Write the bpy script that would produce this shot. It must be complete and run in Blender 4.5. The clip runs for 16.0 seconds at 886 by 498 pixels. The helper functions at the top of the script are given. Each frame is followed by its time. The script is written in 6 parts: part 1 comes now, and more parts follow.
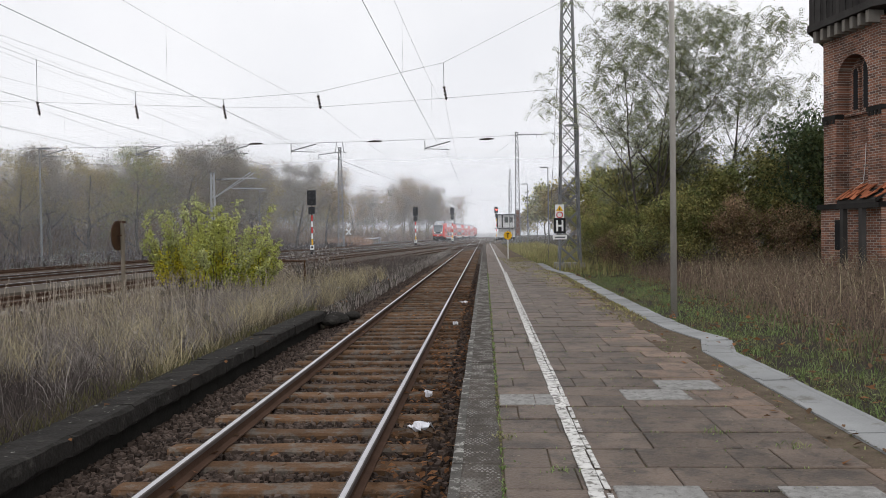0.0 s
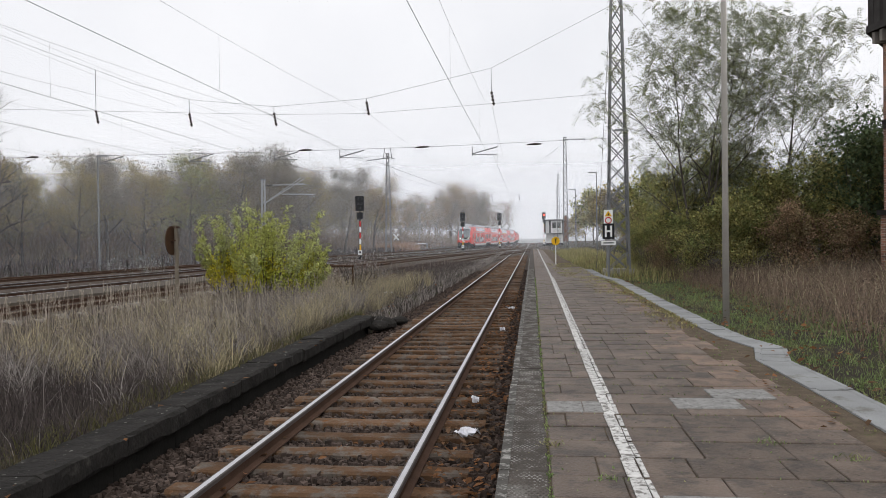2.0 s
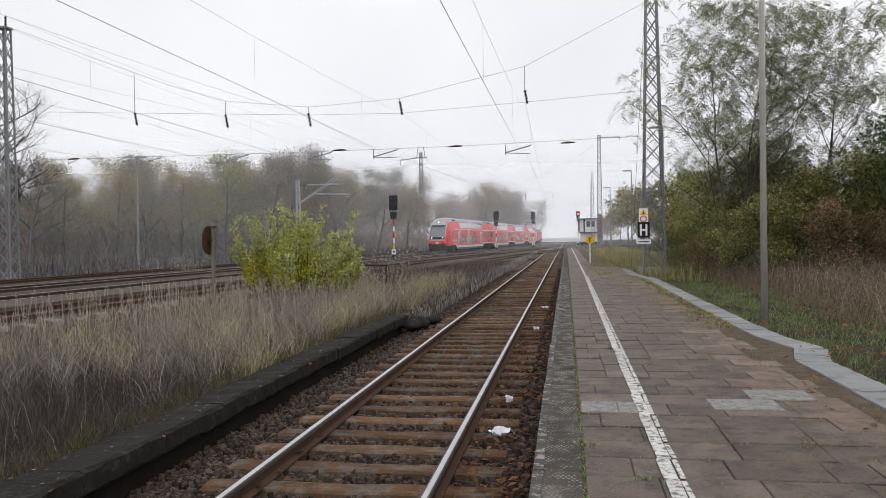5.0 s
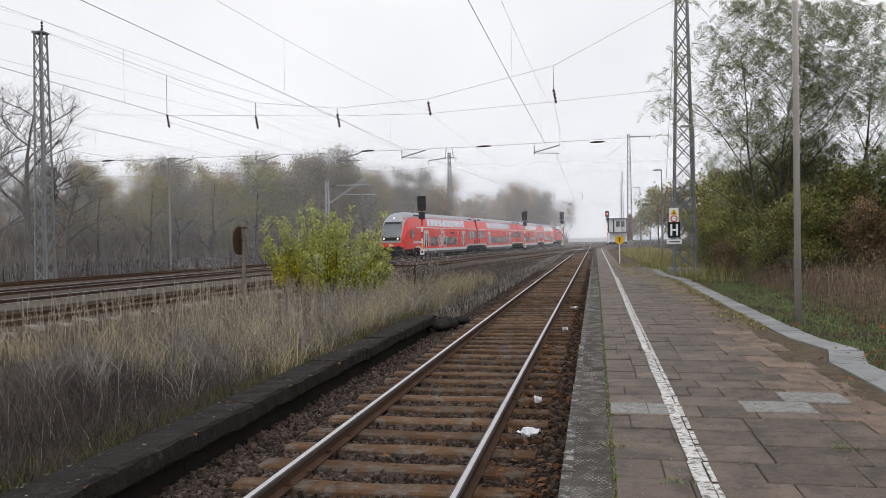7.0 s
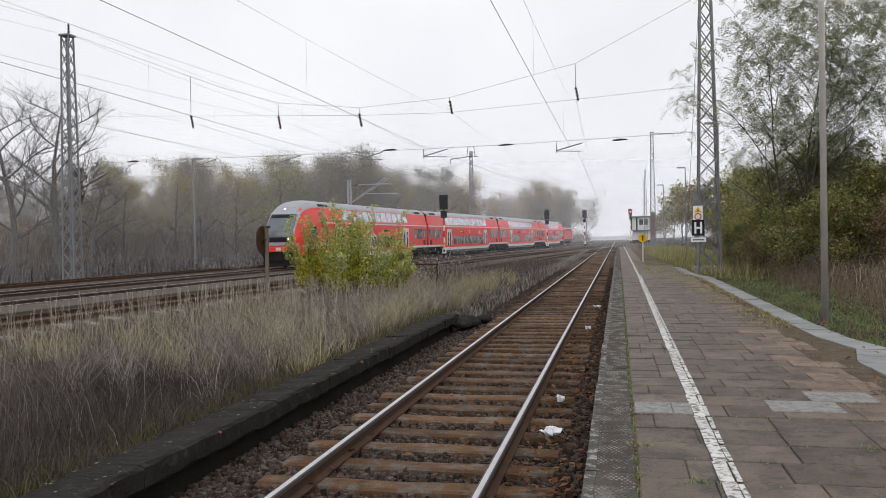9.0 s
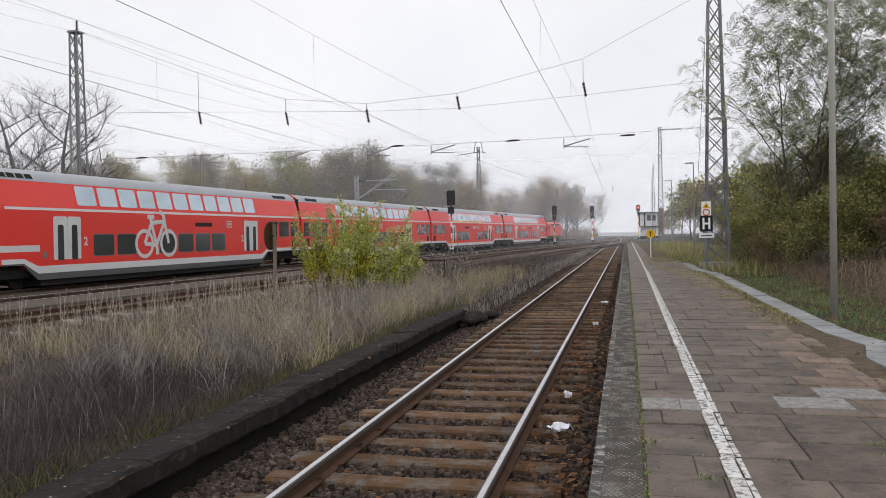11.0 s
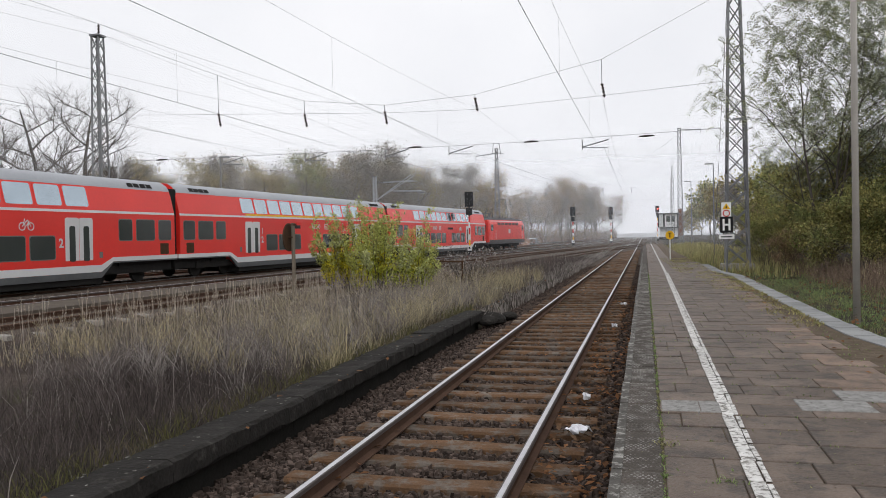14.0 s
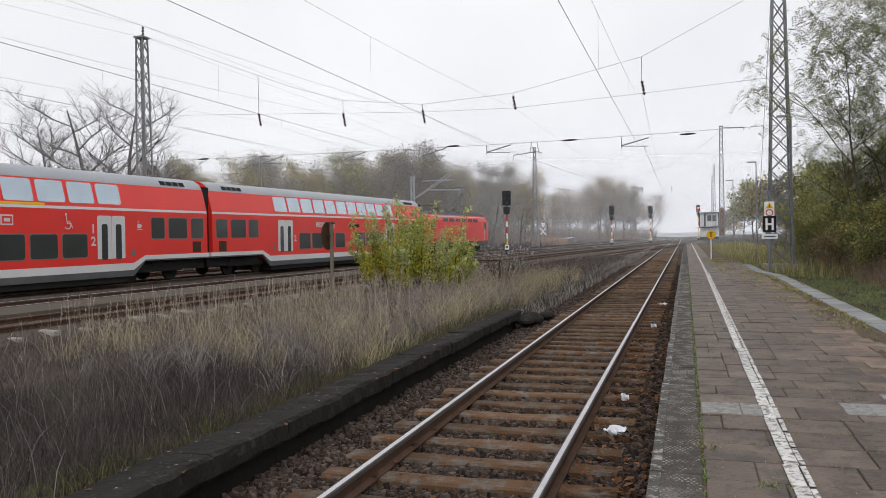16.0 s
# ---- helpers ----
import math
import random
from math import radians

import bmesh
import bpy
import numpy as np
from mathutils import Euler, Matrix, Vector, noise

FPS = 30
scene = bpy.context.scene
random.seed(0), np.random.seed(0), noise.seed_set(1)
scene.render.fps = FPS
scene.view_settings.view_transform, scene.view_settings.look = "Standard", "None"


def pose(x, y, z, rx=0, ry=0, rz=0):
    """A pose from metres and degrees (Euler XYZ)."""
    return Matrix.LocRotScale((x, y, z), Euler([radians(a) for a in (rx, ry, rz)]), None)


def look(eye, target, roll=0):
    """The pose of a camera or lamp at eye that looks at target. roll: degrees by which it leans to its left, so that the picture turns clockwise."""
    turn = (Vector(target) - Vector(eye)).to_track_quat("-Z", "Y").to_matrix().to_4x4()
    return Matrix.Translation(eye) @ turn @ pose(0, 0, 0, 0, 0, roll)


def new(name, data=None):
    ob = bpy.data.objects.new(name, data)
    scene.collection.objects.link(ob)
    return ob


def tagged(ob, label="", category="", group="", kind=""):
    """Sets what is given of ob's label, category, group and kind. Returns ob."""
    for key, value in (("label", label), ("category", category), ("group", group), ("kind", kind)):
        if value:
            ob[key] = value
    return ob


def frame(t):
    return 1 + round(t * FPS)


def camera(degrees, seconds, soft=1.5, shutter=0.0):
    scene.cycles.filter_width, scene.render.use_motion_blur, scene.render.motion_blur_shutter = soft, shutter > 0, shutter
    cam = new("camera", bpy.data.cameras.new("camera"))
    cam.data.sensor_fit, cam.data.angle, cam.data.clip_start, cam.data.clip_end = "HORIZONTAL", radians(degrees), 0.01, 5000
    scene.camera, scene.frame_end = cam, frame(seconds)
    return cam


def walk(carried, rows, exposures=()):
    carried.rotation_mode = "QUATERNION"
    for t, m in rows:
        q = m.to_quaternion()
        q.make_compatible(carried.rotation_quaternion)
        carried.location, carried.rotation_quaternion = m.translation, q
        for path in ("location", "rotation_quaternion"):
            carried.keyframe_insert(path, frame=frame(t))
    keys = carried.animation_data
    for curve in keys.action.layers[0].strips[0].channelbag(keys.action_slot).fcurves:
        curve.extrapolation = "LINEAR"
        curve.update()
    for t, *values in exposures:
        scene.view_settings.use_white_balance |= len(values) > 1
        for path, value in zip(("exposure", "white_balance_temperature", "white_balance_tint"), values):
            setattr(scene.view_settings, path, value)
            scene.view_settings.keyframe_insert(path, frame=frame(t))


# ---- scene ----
EYE = 1.88
cam = camera(58.70, 16.0, soft=0.8)
walk(cam, [
    (0, pose(0, 0, EYE, 88.86, 0.80, 3.03)),
    (0.5, pose(0, 0, EYE, 89.20, 0.67, 4.17)),
    (1, pose(0, 0, EYE, 89.33, 0.73, 5.13)),
    (1.5, pose(0, 0, EYE, 89.22, 0.64, 5.86)),
    (2, pose(0, 0, EYE, 89.30, 0.72, 6.46)),
    (2.5, pose(0, 0, EYE, 89.30, 0.72, 6.99)),
    (3, pose(0, 0, EYE, 89.21, 0.71, 7.17)),
    (3.5, pose(0, 0, EYE, 89.10, 0.71, 7.52)),
    (4, pose(0, 0, EYE, 89.15, 0.72, 7.89)),
    (6.5, pose(0, 0, EYE, 89.37, 0.94, 10.50)),
    (7, pose(0, 0, EYE, 89.32, 0.90, 10.95)),
    (7.5, pose(0, 0, EYE, 89.33, 0.93, 11.52)),
    (8, pose(0, 0, EYE, 89.21, 0.94, 11.89)),
    (8.5, pose(0, 0, EYE, 89.22, 1.04, 12.28)),
    (9, pose(0, 0, EYE, 89.26, 1.08, 12.55)),
    (11.5, pose(0, 0, EYE, 88.94, 1.11, 13.11)),
    (12, pose(0, 0, EYE, 89.01, 1.13, 13.13)),
    (12.5, pose(0, 0, EYE, 89.13, 1.12, 13.40)),
    (13, pose(0, 0, EYE, 89.13, 1.19, 13.62)),
    (13.5, pose(0, 0, EYE, 89.25, 1.16, 14.04)),
    (14, pose(0, 0, EYE, 89.09, 1.12, 14.39)),
    (14.5, pose(0, 0, EYE, 88.98, 1.08, 14.67)),
    (15, pose(0, 0, EYE, 88.94, 1.15, 15.19)),
    (15.5, pose(0, 0, EYE, 88.90, 1.17, 15.79)),
    (16, pose(0, 0, EYE, 89.06, 0.96, 17.11)),
], exposures=[(0, 0.0), (16, 0.0)])

# the main line, as offsets in x over y, and the train's nose along it, second by second
LINE_Y = [-40, 10, 40, 75, 115, 165, 230, 330]
LINE_X = [-27.21, -24.06, -22.43, -19.79, -15.2, -11.38, -7.88, -2.95]
NOSE_T = [0, 3.5, 7, 9, 11.5, 13.5, 16]
NOSE_S = [151.34, 207.49, 255.23, 282.08, 317.08, 344.78, 379.12]


def spline(kx, ky, q):
    """Natural cubic through the knots; straight on beyond them."""
    kx, ky, q = np.array(kx, float), np.array(ky, float), np.atleast_1d(np.array(q, float))
    n, h = len(kx), np.diff(kx)
    a, b = np.eye(n), np.zeros(n)
    for i in range(1, n - 1):
        a[i, i - 1:i + 2] = h[i - 1], 2 * (h[i - 1] + h[i]), h[i]
        b[i] = 6 * ((ky[i + 1] - ky[i]) / h[i] - (ky[i] - ky[i - 1]) / h[i - 1])
    m = np.linalg.solve(a, b)
    c = np.clip(q, kx[0], kx[-1])
    i = np.clip(np.searchsorted(kx, c) - 1, 0, n - 2)
    d = c - kx[i]
    s = (ky[i + 1] - ky[i]) / h[i] - h[i] * (2 * m[i] + m[i + 1]) / 6
    out = ky[i] + d * s + m[i] / 2 * d ** 2 + (m[i + 1] - m[i]) / (6 * h[i]) * d ** 3
    s0 = (ky[1] - ky[0]) / h[0] - h[0] * m[1] / 6
    s1 = (ky[-1] - ky[-2]) / h[-1] + h[-1] * m[-2] / 6
    return out + np.minimum(q - kx[0], 0) * s0 + np.maximum(q - kx[-1], 0) * s1


GRID_Y = np.linspace(330, -150, 1921)
GRID_X = spline(LINE_Y, LINE_X, GRID_Y)
GRID_S = np.concatenate([[0], np.cumsum(np.hypot(np.diff(GRID_X), np.diff(GRID_Y)))])


def line_x(y, off=0.0):
    return float(np.interp(-y, -GRID_Y, GRID_X)) + off if y <= 330 else float(GRID_X[0]) + off + (y - 330) * 0.04


def on_line(s):
    if s < 0:
        x, y = np.array([GRID_X[0] - s * 0.05, 330 - s])
        return x, y
    return float(np.interp(s, GRID_S, GRID_X)), float(np.interp(s, GRID_S, GRID_Y))


# ---------- world, sun ----------
SUN_UP, SUN_TURN = 38, 200
world = bpy.data.worlds.new("overcast")
scene.world = world
world.use_nodes = True
wn, wl = world.node_tree.nodes, world.node_tree.links
sky = wn.new("ShaderNodeTexSky")
sky.sky_type, sky.sun_disc = "NISHITA", False
sky.sun_elevation, sky.sun_rotation = radians(SUN_UP), radians(SUN_TURN)
sky.dust_density, sky.air_density, sky.ozone_density = 6.0, 1.0, 1.0
grey = wn.new("ShaderNodeHueSaturation")
grey.inputs["Saturation"].default_value = 0.10
cloud = wn.new("ShaderNodeTexNoise")
cloud.inputs["Scale"].default_value, cloud.inputs["Detail"].default_value = 2.2, 5
cover = wn.new("ShaderNodeMixRGB")
cover.inputs[0].default_value = 0.86
ramp = wn.new("ShaderNodeValToRGB")
ramp.color_ramp.elements[0].position, ramp.color_ramp.elements[1].position = 0.3, 0.75
ramp.color_ramp.elements[0].color, ramp.color_ramp.elements[1].color = (8.9, 9.0, 9.5, 1), (11.0, 11.0, 11.3, 1)
wl.new(sky.outputs[0], grey.inputs["Color"])
wl.new(cloud.outputs["Fac"], ramp.inputs[0])
wl.new(grey.outputs[0], cover.inputs[1])
wl.new(ramp.outputs[0], cover.inputs[2])
wl.new(cover.outputs[0], wn["Background"].inputs["Color"])
wn["Background"].inputs["Strength"].default_value = 0.103
sun = new("sun", bpy.data.lights.new("sun", "SUN"))
sun.data.energy, sun.data.angle, sun.data.color = 0.6, radians(40), (1.0, 0.97, 0.93)
sun.matrix_world = look((0, 0, 60), (-30, 40, 0))


# ---------- materials ----------
def mat(name, col, rough=0.85, metal=0.0, scale=6.0, vary=0.25, bump=0.15, fine=60.0, island=0.0, pieces=0.0, spot=None, spots=0.0, spec=0.12, world_space=False):
    """Procedural surface: two scales of noise over the base colour, relief, and optionally a second colour in patches."""
    m = bpy.data.materials.new(name)
    m.use_nodes = True
    n, l = m.node_tree.nodes, m.node_tree.links
    b = n["Principled BSDF"]
    b.inputs["Roughness"].default_value, b.inputs["Metallic"].default_value = rough, metal
    b.inputs["Specular IOR Level"].default_value = spec
    tc = n.new("ShaderNodeTexCoord")
    big, small = n.new("ShaderNodeTexNoise"), n.new("ShaderNodeTexNoise")
    big.inputs["Scale"].default_value, small.inputs["Scale"].default_value = scale, fine
    big.inputs["Detail"].default_value, small.inputs["Detail"].default_value = 4, 3
    where = n.new("ShaderNodeNewGeometry").outputs["Position"] if world_space else tc.outputs["Object"]
    l.new(where, big.inputs["Vector"])
    l.new(where, small.inputs["Vector"])
    val = n.new("ShaderNodeMath")
    val.operation = "MULTIPLY_ADD"
    val.inputs[1].default_value, val.inputs[2].default_value = 2.2 * vary, 1 - 1.7 * vary
    add = n.new("ShaderNodeMath")
    add.operation = "MULTIPLY_ADD"
    add.inputs[1].default_value = 0.55
    l.new(small.outputs["Fac"], add.inputs[0])
    l.new(big.outputs["Fac"], add.inputs[2])
    l.new(add.outputs[0], val.inputs[0])
    factor = val.outputs[0]
    for amount, node, socket in ((island, "ShaderNodeNewGeometry", "Random Per Island"), (pieces, "ShaderNodeObjectInfo", "Random")):
        if amount:
            src, k, mul = n.new(node), n.new("ShaderNodeMath"), n.new("ShaderNodeMath")
            k.operation, mul.operation = "MULTIPLY_ADD", "MULTIPLY"
            k.inputs[1].default_value, k.inputs[2].default_value = 2 * amount, 1 - amount
            l.new(src.outputs[socket], k.inputs[0])
            l.new(k.outputs[0], mul.inputs[0])
            l.new(factor, mul.inputs[1])
            factor = mul.outputs[0]
    base = None
    if spot:
        mix, st, rp = n.new("ShaderNodeMixRGB"), n.new("ShaderNodeTexNoise"), n.new("ShaderNodeValToRGB")
        st.inputs["Scale"].default_value, st.inputs["Detail"].default_value, st.inputs["Roughness"].default_value = scale * 1.7, 8, 0.68
        rp.color_ramp.elements[0].position, rp.color_ramp.elements[1].position = 0.64 - spots * 0.35, 0.74 - spots * 0.35
        mix.inputs[1].default_value, mix.inputs[2].default_value = (*col, 1), (*spot, 1)
        l.new(where, st.inputs["Vector"])
        l.new(st.outputs["Fac"], rp.inputs[0])
        l.new(rp.outputs[0], mix.inputs[0])
        base = mix.outputs[0]
    out = n.new("ShaderNodeVectorMath")
    out.operation = "SCALE"
    out.inputs[0].default_value = col
    if base:
        l.new(base, out.inputs[0])
    l.new(factor, out.inputs["Scale"])
    l.new(out.outputs[0], b.inputs["Base Color"])
    if bump:
        bp = n.new("ShaderNodeBump")
        bp.inputs["Strength"].default_value, bp.inputs["Distance"].default_value = bump, 0.02
        l.new(add.outputs[0], bp.inputs["Height"])
        l.new(bp.outputs[0], b.inputs["Normal"])
    return m


def glow(name, col, power):
    m = bpy.data.materials.new(name)
    m.use_nodes = True
    b = m.node_tree.nodes["Principled BSDF"]
    b.inputs["Base Color"].default_value = (*col, 1)
    b.inputs["Emission Color"].default_value, b.inputs["Emission Strength"].default_value = (*col, 1), power
    return m


def leafy(name, col, second, amount=0.5, island=0.45):
    m = mat(name, col, 0.75, scale=0.5, vary=0.3, bump=0, island=island, spot=second, spots=amount, spec=0.15)
    n, l = m.node_tree.nodes, m.node_tree.links
    b = n["Principled BSDF"]
    thin, mix = n.new("ShaderNodeBsdfTranslucent"), n.new("ShaderNodeMixShader")
    mix.inputs[0].default_value = 0.42
    l.new(b.inputs["Base Color"].links[0].from_socket, thin.inputs["Color"])
    l.new(b.outputs[0], mix.inputs[1])
    l.new(thin.outputs[0], mix.inputs[2])
    l.new(mix.outputs[0], n["Material Output"].inputs["Surface"])
    return m


def mist(name, height, share, rise):
    """Thin bank of fog: lets most light through and scatters the skylight from above."""
    m = bpy.data.materials.new(name)
    m.use_nodes = True
    n, l = m.node_tree.nodes, m.node_tree.links
    n.remove(n["Principled BSDF"])
    up, down = n.new("ShaderNodeNormal"), n.new("ShaderNodeNormal")
    up.outputs[0].default_value, down.outputs[0].default_value = (0, 0, 1), (0, 0, -1)
    d, t, a, clear, mix = (n.new("ShaderNode" + k) for k in ("BsdfDiffuse", "BsdfTranslucent", "AddShader", "BsdfTransparent", "MixShader"))
    d.inputs["Color"].default_value = t.inputs["Color"].default_value = (0.84, 0.86, 0.90, 1)
    l.new(up.outputs[0], d.inputs["Normal"])
    l.new(down.outputs[0], t.inputs["Normal"])
    l.new(d.outputs[0], a.inputs[0])
    l.new(t.outputs[0], a.inputs[1])
    tc, sep, rng, wisp, k = (n.new("ShaderNode" + q) for q in ("TexCoord", "SeparateXYZ", "MapRange", "TexNoise", "Math"))
    l.new(tc.outputs["Object"], sep.inputs[0])
    l.new(sep.outputs["Z"], rng.inputs["Value"])
    rng.interpolation_type = "SMOOTHSTEP"
    rng.inputs["From Min"].default_value, rng.inputs["From Max"].default_value = rise, height
    rng.inputs["To Min"].default_value, rng.inputs["To Max"].default_value = share, 0.0
    wisp.inputs["Scale"].default_value = 0.03
    l.new(tc.outputs["Object"], wisp.inputs["Vector"])
    k.operation = "MULTIPLY"
    w2 = n.new("ShaderNodeMath")
    w2.operation = "MULTIPLY_ADD"
    w2.inputs[1].default_value, w2.inputs[2].default_value = 0.6, 0.7
    l.new(wisp.outputs["Fac"], w2.inputs[0])
    l.new(rng.outputs[0], k.inputs[0])
    l.new(w2.outputs[0], k.inputs[1])
    l.new(k.outputs[0], mix.inputs[0])
    l.new(clear.outputs[0], mix.inputs[1])
    l.new(a.outputs[0], mix.inputs[2])
    l.new(mix.outputs[0], n["Material Output"].inputs["Surface"])
    return m


STEEL = mat("worn_steel", (0.56, 0.55, 0.57), 0.32, 0.95, 8, 0.15, 0.05)
HEADS = mat("dull_rail_head", (0.11, 0.095, 0.09), 0.55, 0.4, 6, 0.25, 0.1)
RUST = mat("rusty_rail_web", (0.085, 0.05, 0.035), 0.9, 0.1, 5, 0.35, 0.3)
RUSTY = mat("rusty_rail_head", (0.16, 0.10, 0.07), 0.7, 0.3, 5, 0.3, 0.2)
PALE = mat("pale_galvanised_steel", (0.42, 0.43, 0.44), 0.6, 0.2, 4, 0.2, 0.05)
GRIT = leafy("grit_and_lichen", (0.20, 0.175, 0.14), (0.10, 0.095, 0.055), 0.5, 0.6)
POST = mat("grey_weathered_timber", (0.17, 0.145, 0.115), 0.9, 0, 3, 0.3, 0.4, 40)
# Near-black wall: the shade under the coping's overhang is put into this colour.
WALLD = mat("dark_wall_with_coping_shade", (0.017, 0.016, 0.014), 0.95, 0, 2.5, 0.5, 0.7, 30, world_space=True)
FRINGE = leafy("olive_low_grass", (0.125, 0.12, 0.05), (0.115, 0.095, 0.06), 0.5)
VERGE = leafy("yellowish_verge_grass", (0.36, 0.34, 0.15), (0.27, 0.23, 0.12), 0.5)
WOOD = mat("sleeper_wood", (0.108, 0.062, 0.035), 0.9, 0, 3, 0.55, 0.8, 40, pieces=0.35, spot=(0.125, 0.105, 0.088), spots=0.45, world_space=True)
STONE = mat("ballast_stone", (0.075, 0.056, 0.047), 0.95, 0, 30, 0.3, 0.2, 200, island=0.65)
BED = mat("ballast_bed", (0.068, 0.055, 0.047), 1, 0, 9, 0.5, 0.9, 70, spot=(0.13, 0.105, 0.085), spots=0.45)
SLAB = mat("grey_paving_slab", (0.118, 0.089, 0.070), 0.62, 0, 2.8, 0.6, 0.9, 45, pieces=0.2, spot=(0.07, 0.056, 0.046), spots=0.42, spec=0.34, world_space=True)
SLABW = mat("brownish_paving_slab", (0.172, 0.120, 0.089), 0.62, 0, 2.8, 0.55, 0.9, 45, pieces=0.25, spot=(0.11, 0.083, 0.065), spots=0.45, spec=0.34, world_space=True)
SLABN = mat("new_concrete_slab", (0.25, 0.245, 0.235), 0.75, 0, 14, 0.5, 0.5, 110, spot=(0.15, 0.145, 0.135), spots=0.3)
EDGE = mat("platform_edge_concrete", (0.074, 0.064, 0.056), 0.85, 0, 2.5, 0.6, 0.7, 60, pieces=0.15, spot=(0.12, 0.112, 0.102), spots=0.25, world_space=True)
STUD = mat("worn_pale_studs", (0.24, 0.23, 0.215), 0.85, 0, 4, 0.4, 0.2, 60, spot=(0.075, 0.068, 0.06), spots=0.62, world_space=True)
CHIP = mat("whitish_worn_edge", (0.30, 0.29, 0.27), 0.85, 0, 7, 0.5, 0.3, 50, spot=(0.085, 0.08, 0.072), spots=0.72, world_space=True)
JOINT = mat("joint_soil", (0.11, 0.085, 0.062), 1, 0, 7, 0.6, 0.9, 60, spot=(0.085, 0.085, 0.04), spots=0.22)
PAINT = mat("worn_white_paint", (0.58, 0.57, 0.55), 0.7, 0, 9, 0.2, 0.15, 60, pieces=0.1, spot=(0.16, 0.15, 0.135), spots=0.44, world_space=True)
GUTTER = mat("pale_concrete_channel", (0.26, 0.265, 0.265), 0.8, 0, 1.6, 0.32, 0.3, 90, pieces=0.1, spot=(0.17, 0.165, 0.15), spots=0.2, world_space=True)
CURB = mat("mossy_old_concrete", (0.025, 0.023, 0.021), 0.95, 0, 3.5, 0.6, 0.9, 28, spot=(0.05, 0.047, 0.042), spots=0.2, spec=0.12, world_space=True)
SOIL = mat("ground_soil", (0.042, 0.035, 0.029), 1, 0, 0.8, 0.4, 0.6, 9, spot=(0.075, 0.08, 0.035), spots=0.3)
SAND = mat("sandy_path", (0.105, 0.09, 0.074), 1, 0, 1.5, 0.3, 0.4, 30)
TURF = mat("short_grass_ground", (0.06, 0.075, 0.03), 1, 0, 1.3, 0.4, 0.7, 30, spot=(0.10, 0.075, 0.045), spots=0.45)
TUFT = leafy("green_grass", (0.20, 0.265, 0.105), (0.24, 0.23, 0.115), 0.4, 0.55)
STRAW = leafy("dry_grass", (0.43, 0.37, 0.235), (0.32, 0.28, 0.2), 0.5, 0.55)
STALK = leafy("dry_stalks", (0.070, 0.057, 0.053), (0.128, 0.106, 0.099), 0.5, 0.6)
ASHEN = leafy("ash_grey_stalks", (0.31, 0.28, 0.26), (0.20, 0.175, 0.16), 0.5, 0.55)
PLUME = leafy("pale_reed_plumes", (0.40, 0.35, 0.29), (0.32, 0.27, 0.22), 0.5, 0.4)
REDDISH = leafy("reddish_reeds", (0.36, 0.20, 0.13), (0.40, 0.27, 0.18), 0.5, 0.3)
RIME = leafy("rimed_leaves", (0.32, 0.32, 0.30), (0.24, 0.235, 0.21), 0.5, 0.4)
HERB = leafy("withered_herbs", (0.19, 0.138, 0.108), (0.25, 0.19, 0.14), 0.5, 0.5)
LEAFB = leafy("bush_leaves", (0.60, 0.53, 0.05), (0.40, 0.44, 0.09), 0.5, 0.55)
FROST = leafy("frosted_bush_leaves", (0.46, 0.48, 0.15), (0.48, 0.50, 0.25), 0.5, 0.4)
LEAFT = leafy("tall_tree_leaves", (0.29, 0.305, 0.22), (0.25, 0.275, 0.13), 0.5, 0.55)
LEAFO = leafy("autumn_leaves", (0.33, 0.30, 0.115), (0.21, 0.24, 0.095), 0.5, 0.6)
LEAFR = leafy("brown_leaves", (0.34, 0.23, 0.15), (0.27, 0.22, 0.12), 0.5, 0.6)
LEAFD = leafy("dark_evergreen_leaves", (0.10, 0.14, 0.075), (0.12, 0.15, 0.065), 0.5)
# Paled and greyed: part of the haze over the woods is in this colour.
LEAFW = leafy("wood_leaves", (0.29, 0.27, 0.205), (0.26, 0.225, 0.195), 0.55, 0.28)
LEAFY = leafy("yellowing_wood_leaves", (0.36, 0.285, 0.125), (0.27, 0.245, 0.13), 0.5, 0.3)
BARK = mat("bark", (0.095, 0.083, 0.072), 0.95, 0, 5, 0.35, 0.6, 30)
FALLEN = leafy("fallen_leaves", (0.21, 0.10, 0.045), (0.14, 0.085, 0.05), 0.5, 0.5)
GALV = mat("grey_galvanised_steel", (0.23, 0.235, 0.24), 0.6, 0.5, 4, 0.25, 0.05)
CONC = mat("pole_concrete", (0.36, 0.34, 0.31), 0.9, 0, 1.6, 0.25, 0.3, 60)
WIRE = mat("wire", (0.13, 0.13, 0.14), 0.6, 0.4, 5, 0.1, 0)
BLACK = mat("black_enamel", (0.018, 0.018, 0.02), 0.5, 0, 5, 0.2, 0.02)
INSUL = mat("brown_insulator", (0.045, 0.035, 0.032), 0.4, 0, 5, 0.2, 0)
WHITE = mat("white_enamel", (0.78, 0.78, 0.77), 0.5, 0, 5, 0.06, 0.01)
REDP = mat("red_enamel", (0.55, 0.035, 0.03), 0.5, 0, 5, 0.1, 0.01)
YELL = mat("yellow_enamel", (0.80, 0.46, 0.025), 0.5, 0, 5, 0.08, 0.01)
RUSTD = mat("rusty_plate", (0.075, 0.042, 0.025), 0.85, 0.2, 6, 0.3, 0.2)
TRED = mat("train_red", (0.74, 0.03, 0.02), 0.35, 0, 0.6, 0.10, 0.0, 9, spec=0.5)
TREDF = mat("train_red_front", (0.76, 0.035, 0.022), 0.35, 0, 0.6, 0.06, 0.0, 9, spec=0.5)
